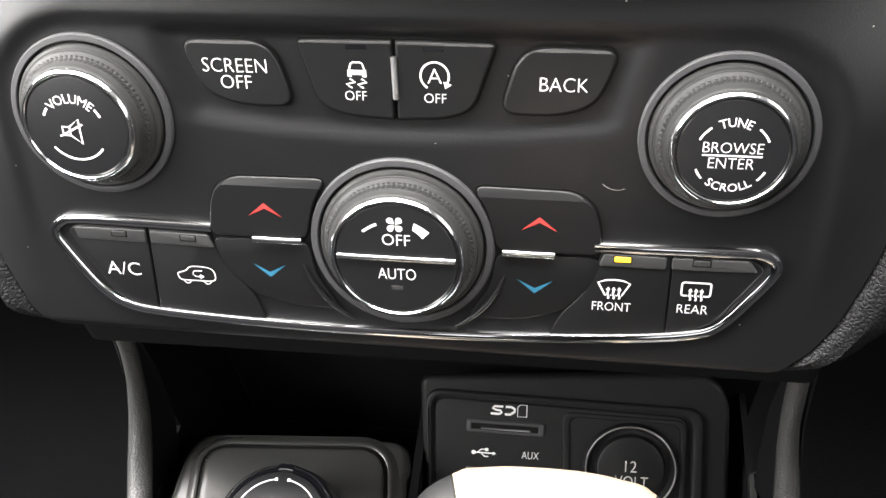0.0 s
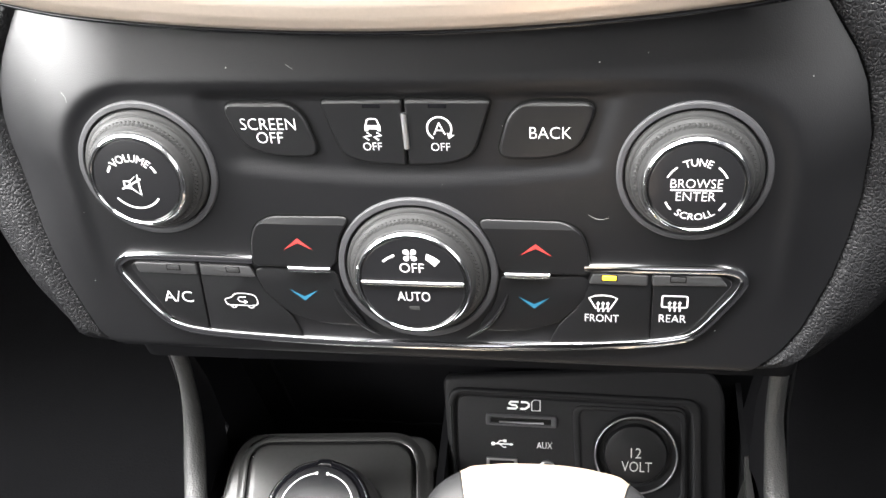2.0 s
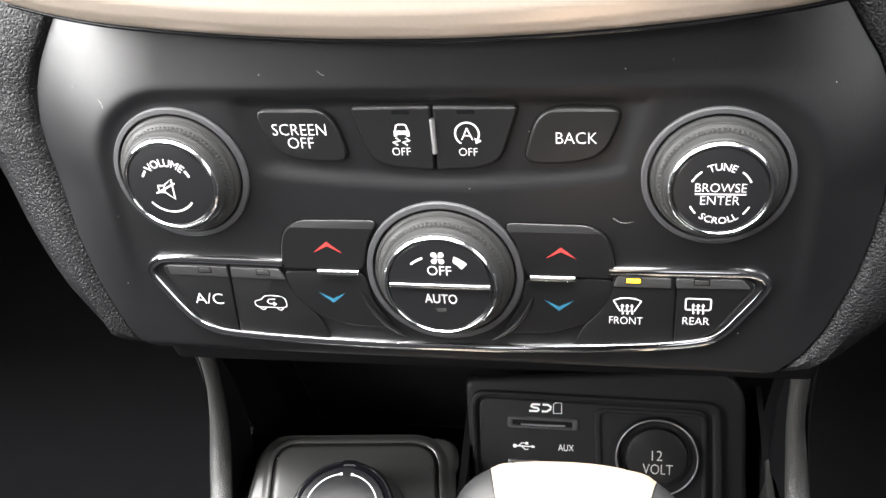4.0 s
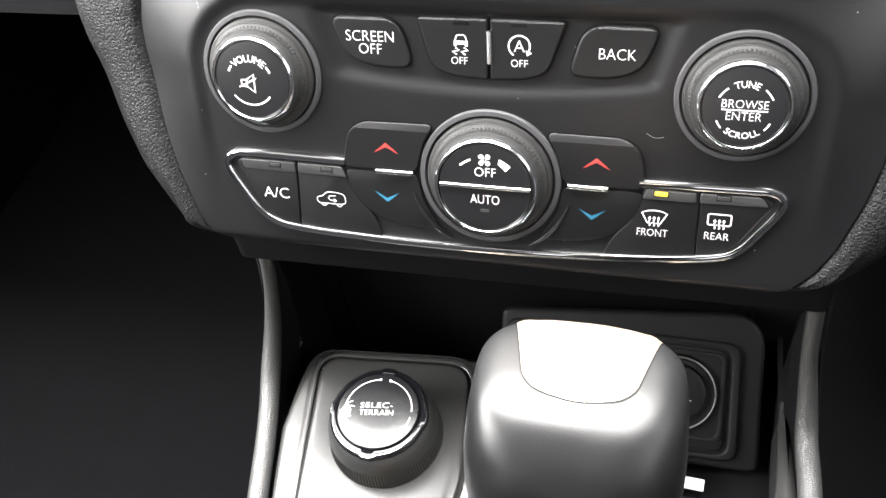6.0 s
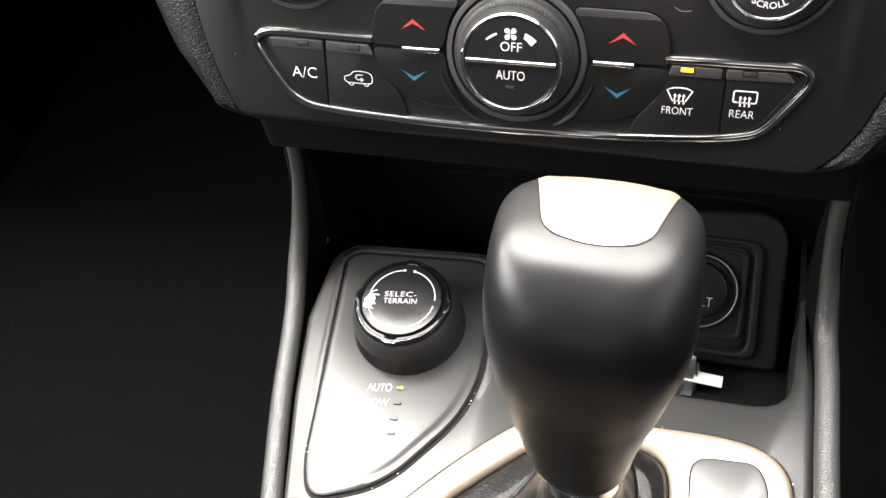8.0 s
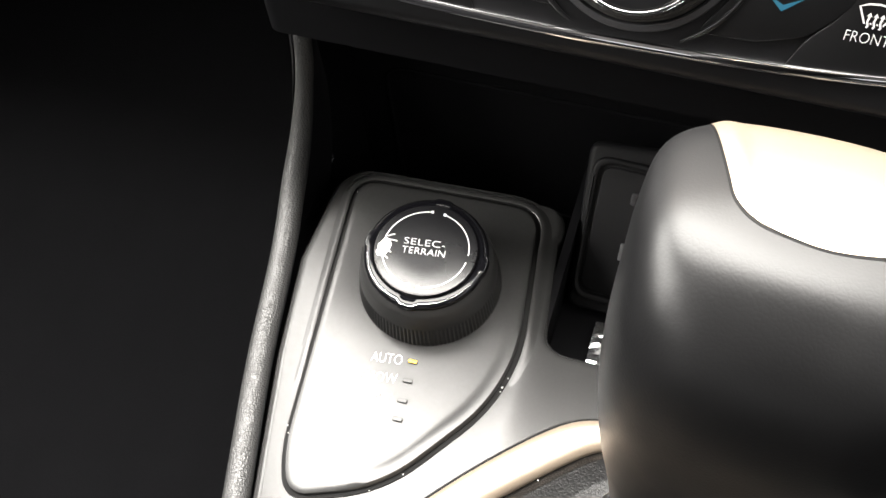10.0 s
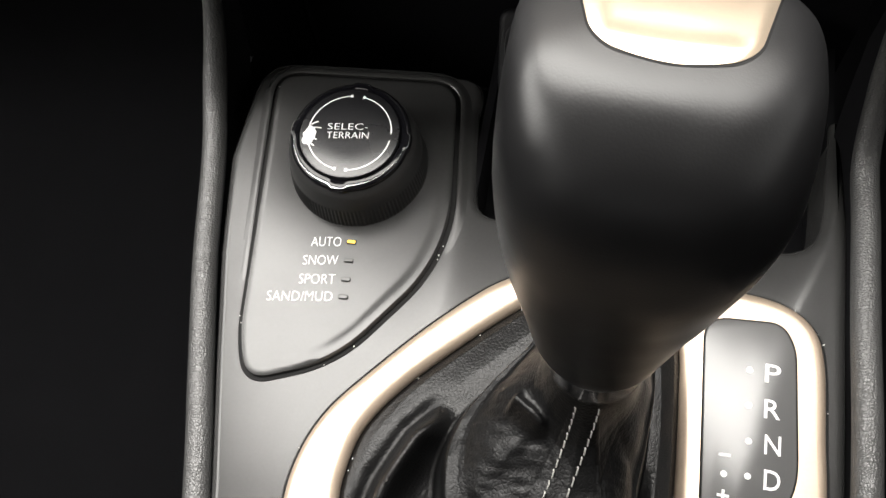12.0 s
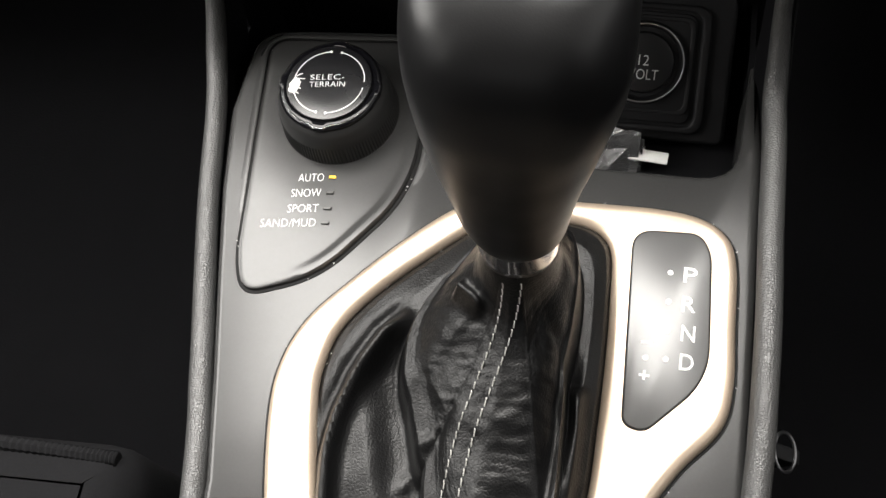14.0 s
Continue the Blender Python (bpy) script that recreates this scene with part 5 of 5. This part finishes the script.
# ---- seats beside the console ----
for sx, nm in ((-1, "driver"), (1, "passenger")):
    front = 0.264 if sx < 0 else 0.2
    seat = thing("car_seat", Matrix.Translation((sx * (0.385 if sx < 0 else 0.45), -0.25, 0)) @ Matrix.Rotation(radians(4 if sx < 0 else 0), 4, "Z"), "dark cloth car seat beside the console", "car seat", "front seats")
    part("cushion", slab(rounded([(-0.24, -0.3), (0.24, -0.3), (0.24, front), (-0.24, front)], 0.03), 0.12, 0.30, 0.03, 6), CLOTH, seat, "dark cloth cushion")
    part("backrest", slab(rounded([(-0.24, -0.42), (0.24, -0.42), (0.24, -0.28), (-0.24, -0.28)], 0.05), 0.12, 0.98, 0.05, 6), CLOTH, seat, "dark cloth backrest")
    part("base", box(-0.2, 0.2, -0.28, 0.18, 0.0, 0.13), DARK, seat, "dark seat base")
    pts = [(-0.225, front - 0.012, 0.293), (-0.1, front - 0.008, 0.295), (0.1, front - 0.008, 0.295), (0.225, front - 0.012, 0.293)]
    b = tube(smooth_line(pts, 60), [0.0042 + 0.0009 * (k % 2) for k in range(181)], 8)
    part("piping", b, CLOTH, seat, "corded seat seam")

# ring on the passenger side of the console
ringm = Matrix.Translation((0.1905, 0.0768, 0.31)) @ Matrix.Rotation(radians(35), 4, "Y")
pull = thing("pull_ring", ringm, "small grey metal ring beside the passenger seat", "ring")
b = tube([(0.0075 * math.cos(2 * math.pi * i / 30), 0.0105 * math.sin(2 * math.pi * i / 30), 0) for i in range(31)], 0.0009, 8)
part("loop", b, METAL, pull)
part("strap", box(-0.006, 0.012, -0.004, 0.004, -0.05, -0.001, 0.0008), DARK, pull, "dark strap")

# ---- tan strip on the passenger side of the dashboard ----
strip = thing("trim_strip", Matrix.Translation((0.228, 0.31, 0.464)) @ Matrix.Rotation(radians(40), 4, "Y"), "small tan trim strip on the dark dashboard", "trim strip")
part("strip", box(-0.013, 0.016, -0.002, 0.002, -0.0022, 0.0022, 0.001), TAN, strip)
part("bracket", box(-0.006, 0.006, 0.002, 0.1, -0.006, 0.006, 0.001), SHELL, strip, "dark bracket behind the strip")

# ---- dust flecks on panel and console ----
rng = random.Random(5)
dust = bmesh.new()
spots = []
for k in range(16):
    u, v = rng.uniform(-140, 140), rng.uniform(-44, 86)
    spots.append((PANEL @ Vector((u * 0.001, v * 0.001, (fascia_height(u, v) + 0.25) * 0.001)), PANEL.to_3x3()))
for k in range(36):
    i = rng.randrange(len(GO))
    src = GO if k % 2 else GI
    i = i % len(src)
    spots.append((Vector((src[i][0], src[i][1], DECK_Z + 0.0012)), Matrix.Identity(3)))
for p, rot in spots:
    r, a0 = rng.uniform(0.00012, 0.00034), rng.uniform(0, 3)
    dust.faces.new([dust.verts.new(p + rot @ Vector((r * rng.uniform(0.5, 1.2) * math.cos(a0 + j * 1.26), r * rng.uniform(0.5, 1.2) * math.sin(a0 + j * 1.26), 0.0002))) for j in range(5)])
part("dust_flecks", dust, PALE, None, "tiny pale dust flecks on the black plastic", smooth=False, category="dust", kind="stuff")
